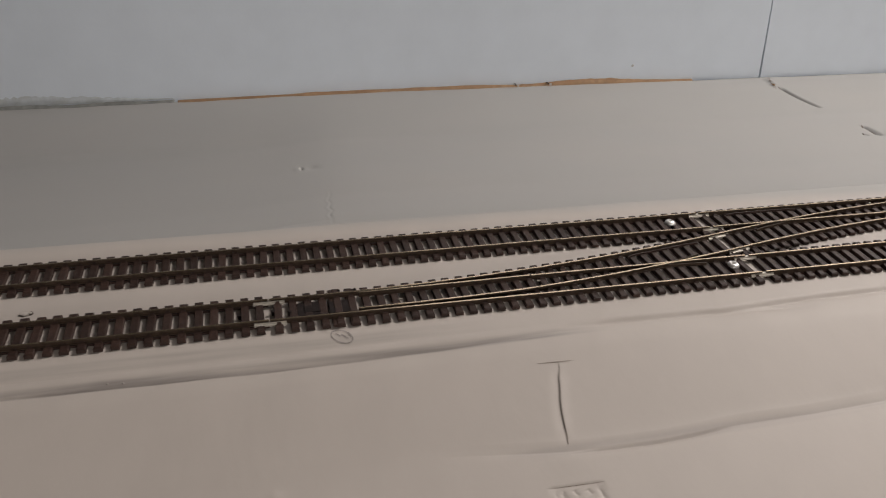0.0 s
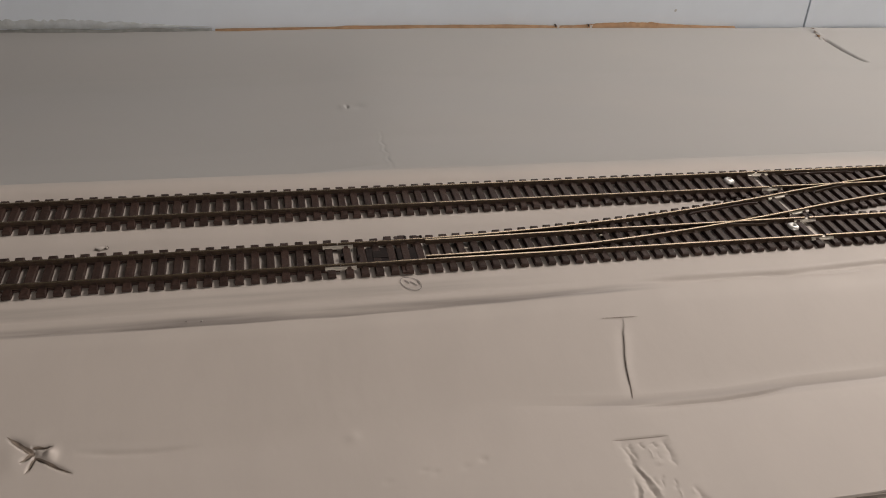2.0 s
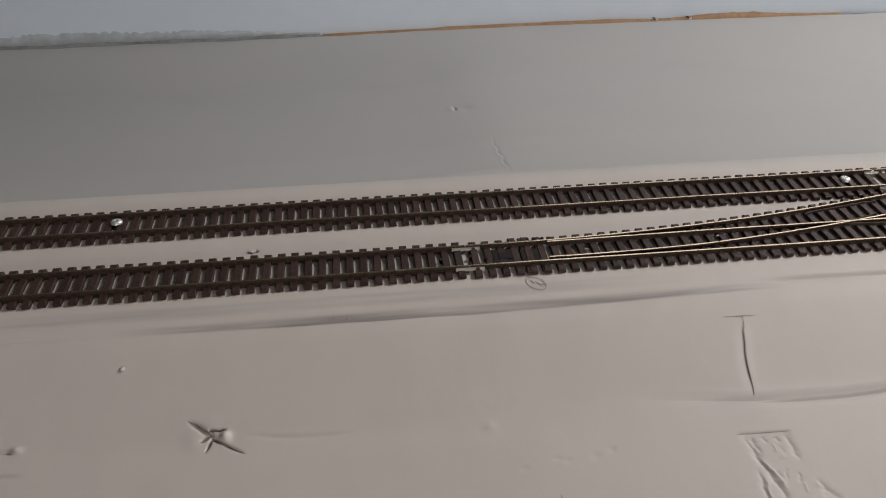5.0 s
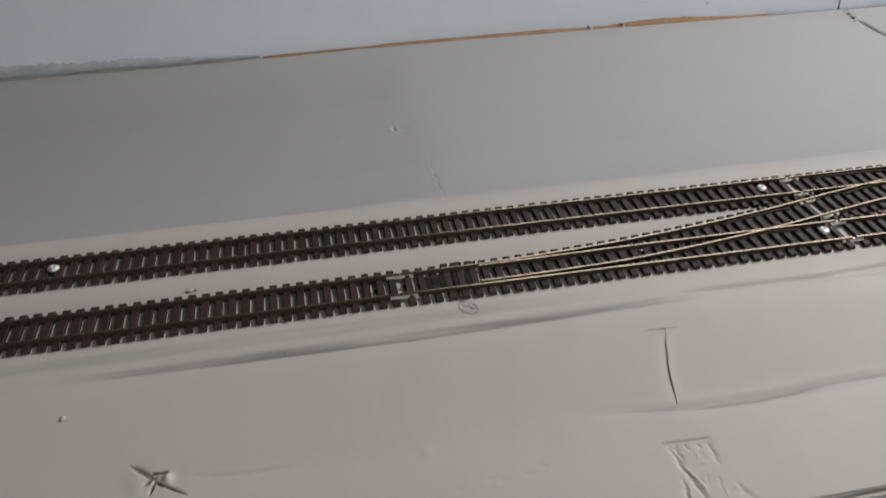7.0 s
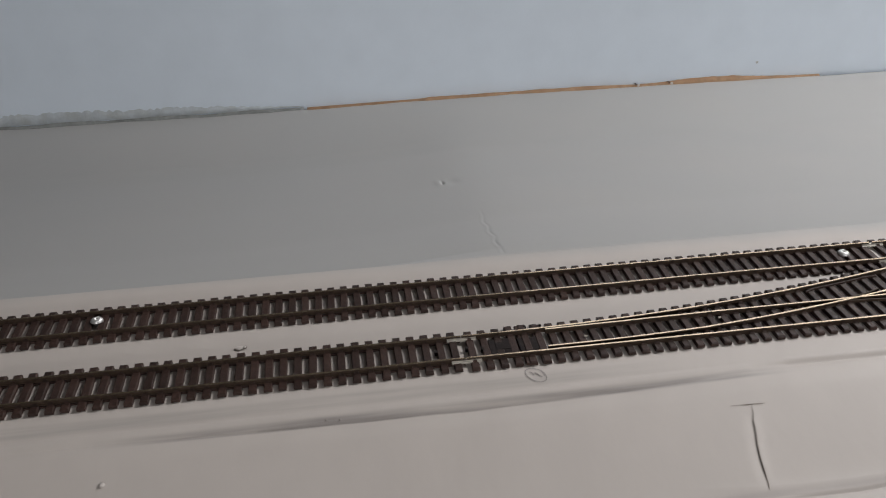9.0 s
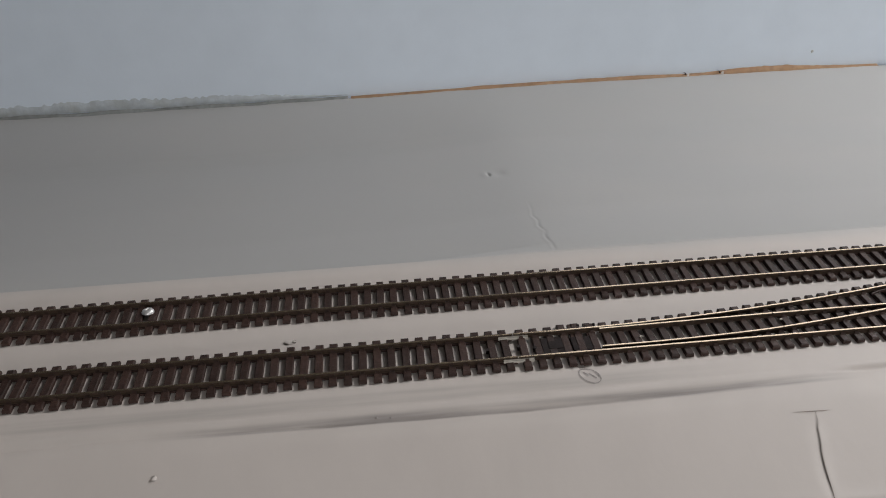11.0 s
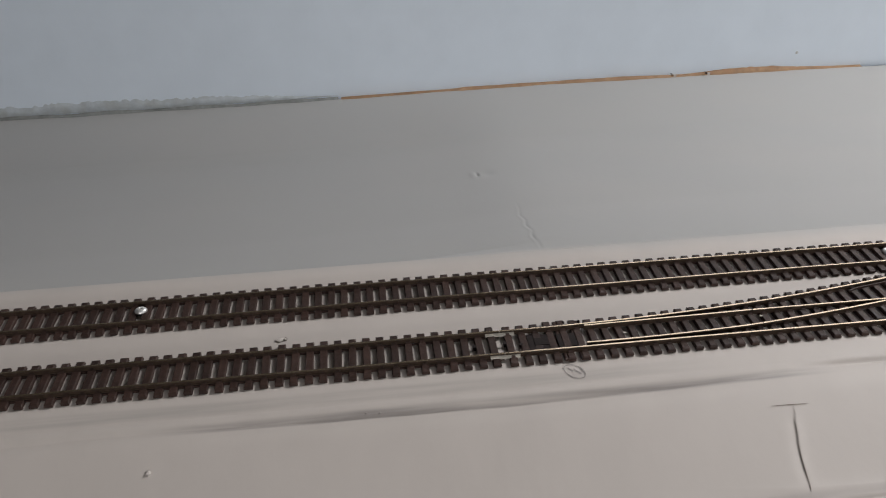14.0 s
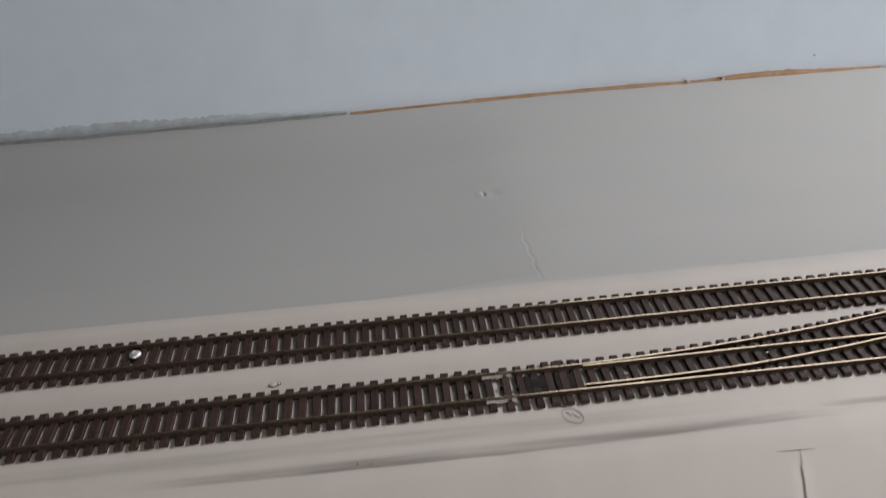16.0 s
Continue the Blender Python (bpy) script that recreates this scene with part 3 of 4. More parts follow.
def cut(points, width, name="cut", height=deck_height, mat=TORN):
    """A cut or tear through the paint: a narrow strip that follows the sheet, bare core with the shade inside the cut
    put into its colour.
    """
    P, verts, faces = [], [], []
    for (ax, ay), (bx, by) in zip(points, points[1:]):
        n = max(2, int(math.dist((ax, ay), (bx, by)) / 0.0006))
        P += [(ax + (bx - ax) * k / n, ay + (by - ay) * k / n) for k in range(n)]
    P.append(points[-1])
    for i, p in enumerate(P):
        q, o = P[min(i + 1, len(P) - 1)], P[max(i - 1, 0)]
        ln = math.dist(o, q)
        sx, sy = -(q[1] - o[1]) / ln, (q[0] - o[0]) / ln
        w = width(i / (len(P) - 1)) * (1 + 0.2 * math.sin(i * 0.55))
        for k in (-1, -0.5, 0, 0.5, 1):
            verts.append((p[0] + sx * w * k, p[1] + sy * w * k))
    V = np.array(verts)
    Z = height(V[:, 0], V[:, 1]) + 0.00022
    for i in range(len(P) - 1):
        for k in range(4):
            a = i * 5 + k
            faces.append((a, a + 1, a + 6, a + 5))
    return adopt(mesh_object(name, np.c_[V, Z], faces, mat), base, "dark cut through the painted paper")


cut(SLIT, lambda u: 0.00004 + 0.00009 * min(1, max(0, (u - 0.2) * 1.6)))
cut(CROSS_CUT, lambda u: 0.00005 + 0.0001 * math.sin(math.pi * u), mat=DARKGAP)
cut([(0.0920, -0.1732), (0.0924, -0.1780)], lambda u: 0.00015 * math.sin(math.pi * u) + 0.00005)
cut([(0.2110, -0.1823), (0.2119, -0.1876), (0.2126, -0.1905)], lambda u: 0.00020 * math.sin(math.pi * u) + 0.00005)
cut(PATCH_TOP, lambda u: 0.00004 + 0.00006 * math.sin(math.pi * u), mat=DARKGAP)
for begin, end, w in STAR_ARMS:
    cut([begin, end], lambda u: w * math.sin(math.pi * (0.12 + 0.88 * u) ** 0.75) ** 0.9 + 0.00004, "tear", mat=DARKGAP)
for pts, w, dep in GASHES:
    cut(pts, lambda u: 0.0003 + w * math.sin(math.pi * u ** 0.8), "gash", back_height)


# corrugated plies under the deck: liners and the fluted core, open at the front edge
def ragged(x, k, amount):
    return EDGE_Y + amount * (0.6 * math.sin(x * 61 + k) + 0.4 * math.sin(x * 173 + 2 * k))


def liner(name, z0, z1, out, k):
    xs = np.arange(-0.9, 1.381, 0.006)
    verts, faces = [], []
    for x in xs:
        y = ragged(x, k, 0.0006) - out
        verts += [(x, y, z0), (x, y, z1), (x, EDGE_Y + 0.014, z1), (x, EDGE_Y + 0.014, z0)]
    for i in range(len(xs) - 1):
        a = i * 4
        for p in range(4):
            q = (p + 1) % 4
            faces.append((a + p, a + 4 + p, a + 4 + q, a + q))
    return mesh_object(name, verts, faces, CARD)


EDGE_Z = float(front_profile(np.array([EDGE_Y]))[0])
adopt(liner("middle_liner", EDGE_Z - 0.0023, EDGE_Z - 0.0013, 0.0004, 2.0), base)
adopt(liner("bottom_liner", EDGE_Z - 0.0046, EDGE_Z - 0.0030, 0.0030, 4.0), base)


def flute(z0, z1, back_off):
    xs = np.arange(-0.2, 0.8, 0.0013)
    verts, faces = [], []
    for i, x in enumerate(xs):
        z = z0 + (z1 - z0) * (0.5 + 0.5 * math.cos(i * math.pi / 3))
        verts += [(x, EDGE_Y + back_off + 0.0007 * math.sin(x * 333), z), (x, EDGE_Y + 0.012, z)]
    for i in range(len(xs) - 1):
        faces.append((2 * i, 2 * i + 2, 2 * i + 3, 2 * i + 1))
    ob = mesh_object("fluted_core", verts, faces, DARKGAP)
    s = ob.modifiers.new("thickness", "SOLIDIFY")
    s.thickness = 0.0003
    return ob


def core_face():
    """The crushed, paint-soaked face of the open corrugation."""
    xs = np.arange(-0.9, 1.381, 0.003)
    verts, faces = [], []
    for i, x in enumerate(xs):
        y = EDGE_Y + 0.0007 + 0.0004 * math.sin(x * 210) + 0.0003 * math.sin(x * 530)
        verts += [(x, y, EDGE_Z - 0.0042), (x, y - 0.0003, EDGE_Z - 0.0022), (x, y + 0.0001, EDGE_Z - 0.0005)]
    for i in range(len(xs) - 1):
        for p in range(2):
            a = i * 3 + p
            faces.append((a, a + 3, a + 4, a + 1))
    return mesh_object("core_face", verts, faces, CORE, True)


adopt(core_face(), base, "brown crushed paper core")
adopt(flute(EDGE_Z - 0.0013, EDGE_Z - 0.0007, 0.0010), base, "brown fluted paper core")
adopt(flute(EDGE_Z - 0.0030, EDGE_Z - 0.0023, 0.0010), base, "brown fluted paper core")


def top_liner_edge():
    """The turned-over front rim of the painted top paper."""
    xs = np.arange(-0.9, 1.38, 0.004)
    top = deck_height(xs, np.full(xs.shape, EDGE_Y))
    verts, faces = [], []
    for x, z in zip(xs, top):
        verts += [(x, EDGE_Y, z), (x, EDGE_Y - 0.0003, z - 0.0007), (x, EDGE_Y + 0.02, z - 0.0009)]
    for i in range(len(xs) - 1):
        for p in range(2):
            a = i * 3 + p
            faces.append((a, a + 1, a + 4, a + 3))
    return mesh_object("top_liner", verts, faces, CARD)


adopt(top_liner_edge(), base)


# torn brown rim of the flap where it stands up against the wall
def torn_rim(x0, x1, heights, name):
    xs = np.arange(x0, x1, 0.004)
    rng = random.Random(7)
    verts, faces = [], []
    for x in xs:
        h = 0.0014 + 0.5 * float(np.interp(x, *heights)) * (1 + 0.12 * rng.uniform(-1, 1))
        y = float(back_edge(x))
        z = float(back_height(np.array([x]), np.array([y]))[0])
        yt = wall_y(x) - 0.0006
        verts += [(x, y - 0.003, z - 0.002), (x, y - 0.0015, z + 0.0004), (x, yt, z + h), (x, yt + 0.0004, z + h - 0.0004), (x, yt + 0.0003, z - 0.006)]
    for i in range(len(xs) - 1):
        for p in range(4):
            a = i * 5 + p
            faces.append((a, a + 5, a + 6, a + 1))
    return mesh_object(name, verts, faces, RAW, True)


adopt(torn_rim(0.10, 0.80, ([0.03, 0.08, 0.20, 0.245, 0.26, 0.38, 0.40, 0.50, 0.535, 0.56, 0.575, 0.60, 0.63, 0.67, 0.71, 0.75, 0.80],
                            [0.0002, 0.0005, 0.0008, 0.0012, 0.0032, 0.0022, 0.0032, 0.0026, 0.0012, 0.0030, 0.0045, 0.0090, 0.0110, 0.0100, 0.0055, 0.0012, 0.0002]), "torn_rim"),
      base, "raw orange-brown torn cardboard edge")

# lumpy bead of old plaster at the foot of the wall
def joint_top(x):
    y = float(back_edge(x))
    return float(back_height(np.array([x]), np.array([y]))[0])


bead_x = np.arange(-0.8, 0.10, 0.004)
rng = random.Random(4)
rough_h = [rng.uniform(0.6, 1.1) for _ in bead_x]
verts, faces = [], []
for i, x in enumerate(bead_x):
    k = sum(rough_h[max(0, i - 3):i + 4]) / len(rough_h[max(0, i - 3):i + 4])
    h = float(np.interp(x, [-0.8, -0.2, -0.05, 0.0, 0.06, 0.10], [0.016, 0.015, 0.012, 0.010, 0.004, 0.0])) * (0.5 * k + 0.5 * rough_h[i])
    o = 0.0014 * k * float(np.interp(x, [0.0, 0.10], [1.0, 0.0]))
    z, w = joint_top(x) + 0.0035, wall_y(x)
    verts += [(x, w - o * 0.8, z), (x, w - o * 1.2, z + h * 0.3), (x, w - o * 0.4, z + h * 0.75), (x, w + 0.0006, z + h + 0.0004)]
for i in range(len(bead_x) - 1):
    for p in range(3):
        a = i * 4 + p
        faces.append((a, a + 4, a + 5, a + 1))
tagged(mesh_object("plaster_bead", verts, faces, PLASTER, True), "grey mouldy plaster residue along the wall foot", "plaster residue", kind="structure")

# dark grey filler that closes the joint between the wall boards and the cardboard
verts, faces = [], []
for i, x in enumerate(bead_x):
    y = float(back_edge(x)) - 0.0012
    z = float(back_height(np.array([x]), np.array([y]))[0])
    top = z + 0.0026 + 0.0008 * math.sin(x * 60) + 0.0008 * rough_h[i]
    verts += [(x, y, z + 0.0002), (x, y + 0.0015, z + 0.0006), (x, wall_y(x) - 0.0012, top)]
for i in range(len(bead_x) - 1):
    for p in range(2):
        a = i * 3 + p
        faces.append((a, a + 3, a + 4, a + 1))
joint = mesh_object("wall_joint", verts, faces, FILLER, True)
solid = joint.modifiers.new("thickness", "SOLIDIFY")
solid.thickness, solid.offset = 0.0008, -1.0
tagged(joint, "dark grey joint at the foot of the wall", "joint", kind="structure")

# board and frame that carry the cardboard
carrier = empty("baseboard", "grey-painted timber baseboard under the cardboard", "baseboard")
part("top_board", box_bm(-0.9, 1.38, -0.088, FOLD_Y - 0.004, -0.0205, -0.0068, 0.001), GREY, carrier)
part("front_board", box_bm(-0.9, 1.38, EDGE_Y + 0.004, -0.130, EDGE_Z - 0.0205, EDGE_Z - 0.0048, 0.001), GREY, carrier)
part("fascia", box_bm(-0.9, 1.38, EDGE_Y - 0.0012, EDGE_Y + 0.0038, -0.1487, EDGE_Z - 0.0048, 0.001), GREY, carrier, "grey fascia board")
part("rear_rail", box_bm(-0.9, 1.38, 0.002, 0.028, -0.1487, -0.0209, 0.001), GREY, carrier)
shelf = empty("shelf", "plain shelf board behind the fascia against the wall", "shelf")
part("board", box_bm(-0.9, 1.38, -0.21, WALL_Y - 0.003, -0.170, -0.1490, 0.001), GREY, shelf)
for bx in (-0.7, 0.3, 1.25):
    part("bracket", box_bm(bx - 0.02, bx + 0.02, -0.15, WALL_Y - 0.003, -0.21, -0.1703, 0.002), GREY, shelf)
for bx in (-0.6, 0.35, 1.2):
    part("block", box_bm(bx - 0.02, bx + 0.02, -0.085, -0.060, -0.1487, -0.0207, 0.002), GREY, carrier)


# ---- track ----
def sleeper_mesh(length, width=0.0041, chairs=(-GAUGE, GAUGE), name="sleeper"):
    """A moulded sleeper along y with a chair on either side of each rail."""
    verts, faces = [], []
    L, W, H = length / 2, width / 2, SLEEPER_TOP
    for z, l, w in ((0.0, L, W), (H * 0.8, L - 0.0001, W - 0.0001), (H, L - 0.0008, W - 0.0004)):
        verts += [(-w, -l, z), (w, -l, z), (w, l, z), (-w, l, z)]
    for a in (0, 4):
        for p in range(4):
            q = (p + 1) % 4
            faces.append((a + p, a + q, a + 4 + q, a + 4 + p))
    faces.append((8, 9, 10, 11))
    for c in chairs:
        for s in (-1, 1):
            o = len(verts)
            y0, y1 = c + s * 0.0005, c + s * 0.0019
            w = 0.0011
            verts += [(-w, y1, H), (w, y1, H), (w, y0, H), (-w, y0, H), (-w * 0.8, y0 + s * 0.0003, H + 0.0010), (w * 0.8, y0 + s * 0.0003, H + 0.0010)]
            for f in ((0, 1, 5, 4), (1, 2, 5), (0, 4, 3)):
                f = tuple(o + i for i in f)
                faces.append(f if s < 0 else tuple(reversed(f)))
    me = bpy.data.meshes.new(name)
    me.from_pydata(verts, [], faces)
    me.materials.append(SLEEPER)
    me.update()
    return me


RAIL_PROFILE = [(-0.0010, 0), (0.0010, 0), (0.0010, 0.0004), (0.00035, 0.0007), (0.00035, 0.0017), (0.00055, 0.0020), (0.00055, RAIL_H - 0.00015), (0.00042, RAIL_H),
                (-0.00042, RAIL_H), (-0.00055, RAIL_H - 0.00015), (-0.00055, 0.0020), (-0.00035, 0.0017), (-0.00035, 0.0007), (-0.0010, 0.0004)]


def rail(path, parent, name="rail", label=""):
    z = SLEEPER_TOP - 0.0001
    ob = sweep([(x, y, z) for x, y in path], RAIL_PROFILE, name, RAIL)
    ob.data.materials.append(TARNISH)
    n = len(RAIL_PROFILE)
    for i, f in enumerate(ob.data.polygons):
        f.material_index = 0 if 6 <= i % n <= 8 else 1
    return adopt(ob, parent, label)


FLEX = sleeper_mesh(0.0295)
track_rng = random.Random(12)


def sleeper_row(parent, x0, count, y, mesh):
    for i in range(count):
        ob = new("sleeper", mesh)
        ob.matrix_basis = pose(x0 + i * PITCH + track_rng.uniform(-0.00012, 0.00012), y + 0.0004 + track_rng.uniform(-0.00025, 0.00025), 0.0002, 0, 0, track_rng.uniform(-0.6, 0.6))
        ob.parent = parent


def web_strips(parent, x0, x1, y):
    """Thin moulded webs that tie the sleepers together under the rails."""
    for s in (-1, 1):
        part("web", box_bm(x0, x1, y + s * GAUGE - 0.0009, y + s * GAUGE + 0.0009, 0.0003, 0.0014), SLEEPER, parent)


def straight_track(label, x0, x1, y, first, count):
    tr = empty("model_track", label, "railway track", "straight model tracks")
    sleeper_row(tr, first, count, y, FLEX)
    for s in (-1, 1):
        n = max(2, int((x1 - x0) / 0.03))
        rail([(x0 + (x1 - x0) * i / n, y + s * GAUGE + 0.00015 * math.sin(i * 0.9 + s + y * 50)) for i in range(n + 1)], tr)
    web_strips(tr, x0, x1, y)
    return tr


HEEL = 0.4515
TOE = 0.1902
straight_track("straight model railway track with dark brown sleepers", -0.60, HEEL - 0.0025, 0.0, -0.0745 - 73 * PITCH, 147)
straight_track("straight model railway track joined to a turnout", -0.60, TOE - 0.0004, FRONT_Y, -0.0565 - 76 * PITCH, 111)
straight_track("straight model railway track beyond the turnout", HEEL + 0.0028, 1.35, FRONT_Y, HEEL + 0.0073, 125)
straight_track("straight model railway track beyond the far turnout", 2 * HEEL - TOE + 0.0004, 1.35, 0.0, 2 * HEEL - TOE + 0.005, 89)

# ---- turnouts ----
LEN, U0, RAD = HEEL - TOE + 0.0005, 0.0155, 1.19


def swing(u):
    return (u - U0) ** 2 / (2 * RAD) if u > U0 else 0.0


def slope(u):
    return (u - U0) / RAD if u > U0 else 0.0


def curved(u0, u1, off, n=24):
    out = []
    for i in range(n + 1):
        u = u0 + (u1 - u0) * i / n
        a = math.atan(slope(u))
        out.append((u - off * math.sin(a), swing(u) + off * math.cos(a)))
    return out


FROG_U = U0 + math.sqrt(2 * GAUGE * 2 * RAD)


def turnout():
    t = empty("turnout", "model railway turnout with nickel rails and dark sleepers", "railway points", "turnouts of the crossover")
    n = 36
    for i in range(n):
        u = 0.0040 + i * (LEN - 0.0040 - 0.0046) / (n - 1)
        far = 0.0147 + swing(u)
        near = -0.0147
        if i in (3, 4):
            far += 0.0012
        mid, length = (far + near) / 2, far - near
        chairs = [c - mid for c in (-GAUGE, swing(u) + GAUGE)]
        if 0.06 < u:
            chairs += [GAUGE - mid, -GAUGE + swing(u) - mid]
        ob = new("sleeper", sleeper_mesh(length, 0.0041, chairs, "timber"))
        ob.matrix_basis = pose(u, mid, 0.0002, 0, 0, track_rng.uniform(-0.5, 0.5) + math.degrees(slope(u)) * 0.25)
        ob.parent = t
    rail([(LEN * i / 12, -GAUGE) for i in range(13)], t, "stock_rail")
    rail([(0.0, GAUGE)] + curved(U0, LEN, GAUGE), t, "stock_rail")
    # blades: the far one lies against its stock rail, the near one stands open
    rail([(0.044 + (0.135 - 0.044) * i / 10, GAUGE - 0.0011 * (1 - i / 10)) for i in range(11)], t, "switch_blade")
    near = []
    for x, y in curved(0.042, 0.135, -GAUGE, 12):
        near.append((x, y + 0.0030 * max(0.0, 1 - (x - 0.028) / 0.100)))
    rail(near, t, "switch_blade")
    # closure rails run up to the crossing, the vee goes on from it, short wings stand beside it
    rail([(0.1354 + (FROG_U - 0.0008 - 0.1354) * i / 4, GAUGE) for i in range(5)], t, "closure_rail")
    rail(curved(0.1354, FROG_U - 0.0008, -GAUGE, 8), t, "closure_rail")
    rail([(FROG_U + 0.0006 + (LEN - FROG_U - 0.0006) * i / 4, GAUGE) for i in range(5)], t, "frog_rail")
    rail(curved(FROG_U + 0.0006, LEN, -GAUGE, 6), t, "frog_rail")
    adopt(sweep([(FROG_U - 0.006, GAUGE - 0.0014, SLEEPER_TOP), (FROG_U + 0.010, GAUGE - 0.0020, SLEEPER_TOP), (FROG_U + 0.018, GAUGE - 0.0029, SLEEPER_TOP)],
                [(-0.0003, 0), (0.0003, 0), (0.0003, 0.0016), (-0.0003, 0.0016)], "wing_rail", TARNISH), t)
    adopt(sweep([(FROG_U - 0.006, GAUGE + 0.0005, SLEEPER_TOP), (FROG_U + 0.010, GAUGE + 0.0041, SLEEPER_TOP), (FROG_U + 0.018, GAUGE + 0.0066, SLEEPER_TOP)],
                [(-0.0003, 0), (0.0003, 0), (0.0003, 0.0016), (-0.0003, 0.0016)], "wing_rail", TARNISH), t)
    # check rails of dark plastic
    zc = SLEEPER_TOP
    prof = [(-0.0003, 0), (0.0003, 0), (0.0003, 0.0012), (-0.0003, 0.0012)]
    a, b = FROG_U - 0.022, FROG_U + 0.026
    adopt(sweep([(a, -GAUGE + 0.0032, zc), (a + 0.006, -GAUGE + 0.0019, zc), (b - 0.006, -GAUGE + 0.0019, zc), (b, -GAUGE + 0.0032, zc)], prof, "check_rail", SLEEPER), t)
    c = [(x, y, zc) for x, y in curved(a, b, GAUGE - 0.0019, 8)]
    c[0] = (c[0][0], c[0][1] - 0.0013, zc)
    c[-1] = (c[-1][0], c[-1][1] - 0.0013, zc)
    adopt(sweep(c, prof, "check_rail", SLEEPER), t)
    # spring housing and tie bar between the rails
    housing = part("spring_housing", box_bm(0.0130, 0.0275, -0.0062, 0.0064, 0.0004, 0.0021, 0.0004), BLACK, t, "black plastic spring housing")
    part("cover_plate", box_bm(0.0165, 0.0240, -0.0026, 0.0030, 0.0021, 0.0024, 0.0001), BLACK, housing)
    part("spring_guide", box_bm(0.0283, 0.0390, -0.0050, 0.0056, 0.0004, 0.0020, 0.0004), BLACK, t, "black plastic spring guide")
    for bx in (0.0290, 0.0372):
        bar = part("tie_bar", box_bm(bx, bx + 0.0042, -0.0150, 0.0158, 0.0006, 0.0019, 0.0004), SLEEPER, t)
        bm = bmesh.new()
        bmesh.ops.create_cone(bm, cap_ends=True, segments=10, radius1=0.0009, radius2=0.0007, depth=0.0012, matrix=Matrix.Translation((bx + 0.0056, 0.0138, 0.0019)))
        part("stud", bm, BLACK, bar)
    # bright contact pins and hinge pieces
    for px, py, pl in ((0.137, GAUGE + 0.0016, 0.0014), (0.1385, GAUGE - 0.0036, 0.0017), (0.1400, -GAUGE + 0.0020, 0.0018), (0.0640, 0.0006, 0.0022), (0.0705, -0.0060, 0.0022)):
        part("contact_pin", box_bm(px - pl / 2, px + pl / 2, py - 0.0004, py + 0.0004, SLEEPER_TOP + 0.0001, SLEEPER_TOP + 0.0009, 0.0002), JOINER, t, "bright metal contact pin")
    for px, py in ((-0.0142, 0.0004), (0.0016, 0.0012), (0.0094, -0.0008)):
        bm = bmesh.new()
        bmesh.ops.create_cone(bm, cap_ends=True, segments=10, radius1=0.0007, radius2=0.0010, depth=0.0026, matrix=Matrix.Translation((px, py, 0.0013)))
        part("track_pin", bm, BLACK, t)
    return t


def joiner(parent, x, y, angle=0.0, length=0.0135):
    """A folded fishplate round the foot and sides of two rails."""
    prof = [(-0.0015, 0), (0.0015, 0), (0.0015, 0.0008), (0.00085, 0.0012), (0.0008, 0.0017), (-0.0008, 0.0017), (-0.00085, 0.0012), (-0.0015, 0.0008)]
    d = Vector((math.cos(angle), math.sin(angle), 0)) * length / 2
    z = SLEEPER_TOP - 0.0004
    return adopt(sweep([Vector((x, y, z)) - d, Vector((x, y, z)) + d], prof, "rail_joiner", JOINER), parent, "bright tinned rail joiner")


front = turnout()
for s in (-1, 1):
    joiner(front, 0.0, s * GAUGE, length=0.0150)
    joiner(front, LEN, s * GAUGE)
a_end = math.atan(slope(LEN))
for s in (-1, 1):
    joiner(front, LEN - s * GAUGE * math.sin(a_end), swing(LEN) + s * GAUGE * math.cos(a_end), a_end)
front.matrix_basis = pose(TOE, FRONT_Y, 0)
copy_thing(front, pose(2 * HEEL - TOE, 0.0, 0, 0, 0, 180))


# ---- screws that hold the track ----
def screw(x, y, z, turn, tilt, radius=0.0033):
    s = empty("screw", "bright cross-head screw between the rails", "screw", "track screws")
    n, rings = 20, [(1.0, 0.0), (1.0, 0.0004), (0.93, 0.0010), (0.72, 0.0016), (0.45, 0.0019)]
    verts, faces = [], []
    for r, h in rings:
        verts += [(radius * r * math.cos(2 * math.pi * i / n), radius * r * math.sin(2 * math.pi * i / n), h) for i in range(n)]
    for k in range(len(rings) - 1):
        for i in range(n):
            j = (i + 1) % n
            faces.append((k * n + i, k * n + j, (k + 1) * n + j, (k + 1) * n + i))
    top = len(verts) - n
    # cross recess sunk into the crown
    for i in range(n):
        a = 2 * math.pi * i / n
        deep = 0.0011 if abs(math.sin(2 * a)) < 0.62 else 0.0001
        r = radius * 0.34
        verts.append((r * math.cos(a), r * math.sin(a), 0.0019 - deep))
    for i in range(n):
        j = (i + 1) % n
        faces.append((top + i, top + j, top + n + j, top + n + i))
    verts.append((0, 0, 0.0006))
    for i in range(n):
        faces.append((top + n + i, top + n + (i + 1) % n, len(verts) - 1))
    adopt(mesh_object("head", verts, faces, STEEL), s)
    bm = bmesh.new()
    bmesh.ops.create_cone(bm, cap_ends=True, segments=12, radius1=0.0008, radius2=0.0014, depth=0.012, matrix=Matrix.Translation((0, 0, -0.0058)))
    part("shank", bm, STEEL, s)
    s.matrix_basis = pose(x, y, z, tilt, 4, turn)
    return s


screw(0.0010, 0.0022, SLEEPER_TOP + 0.0003, 20, -6)
screw(0.4286, 0.0018, SLEEPER_TOP + 0.0003, 50, 5)
screw(0.4412, -0.0485, SLEEPER_TOP + 0.0003, 5, 4)


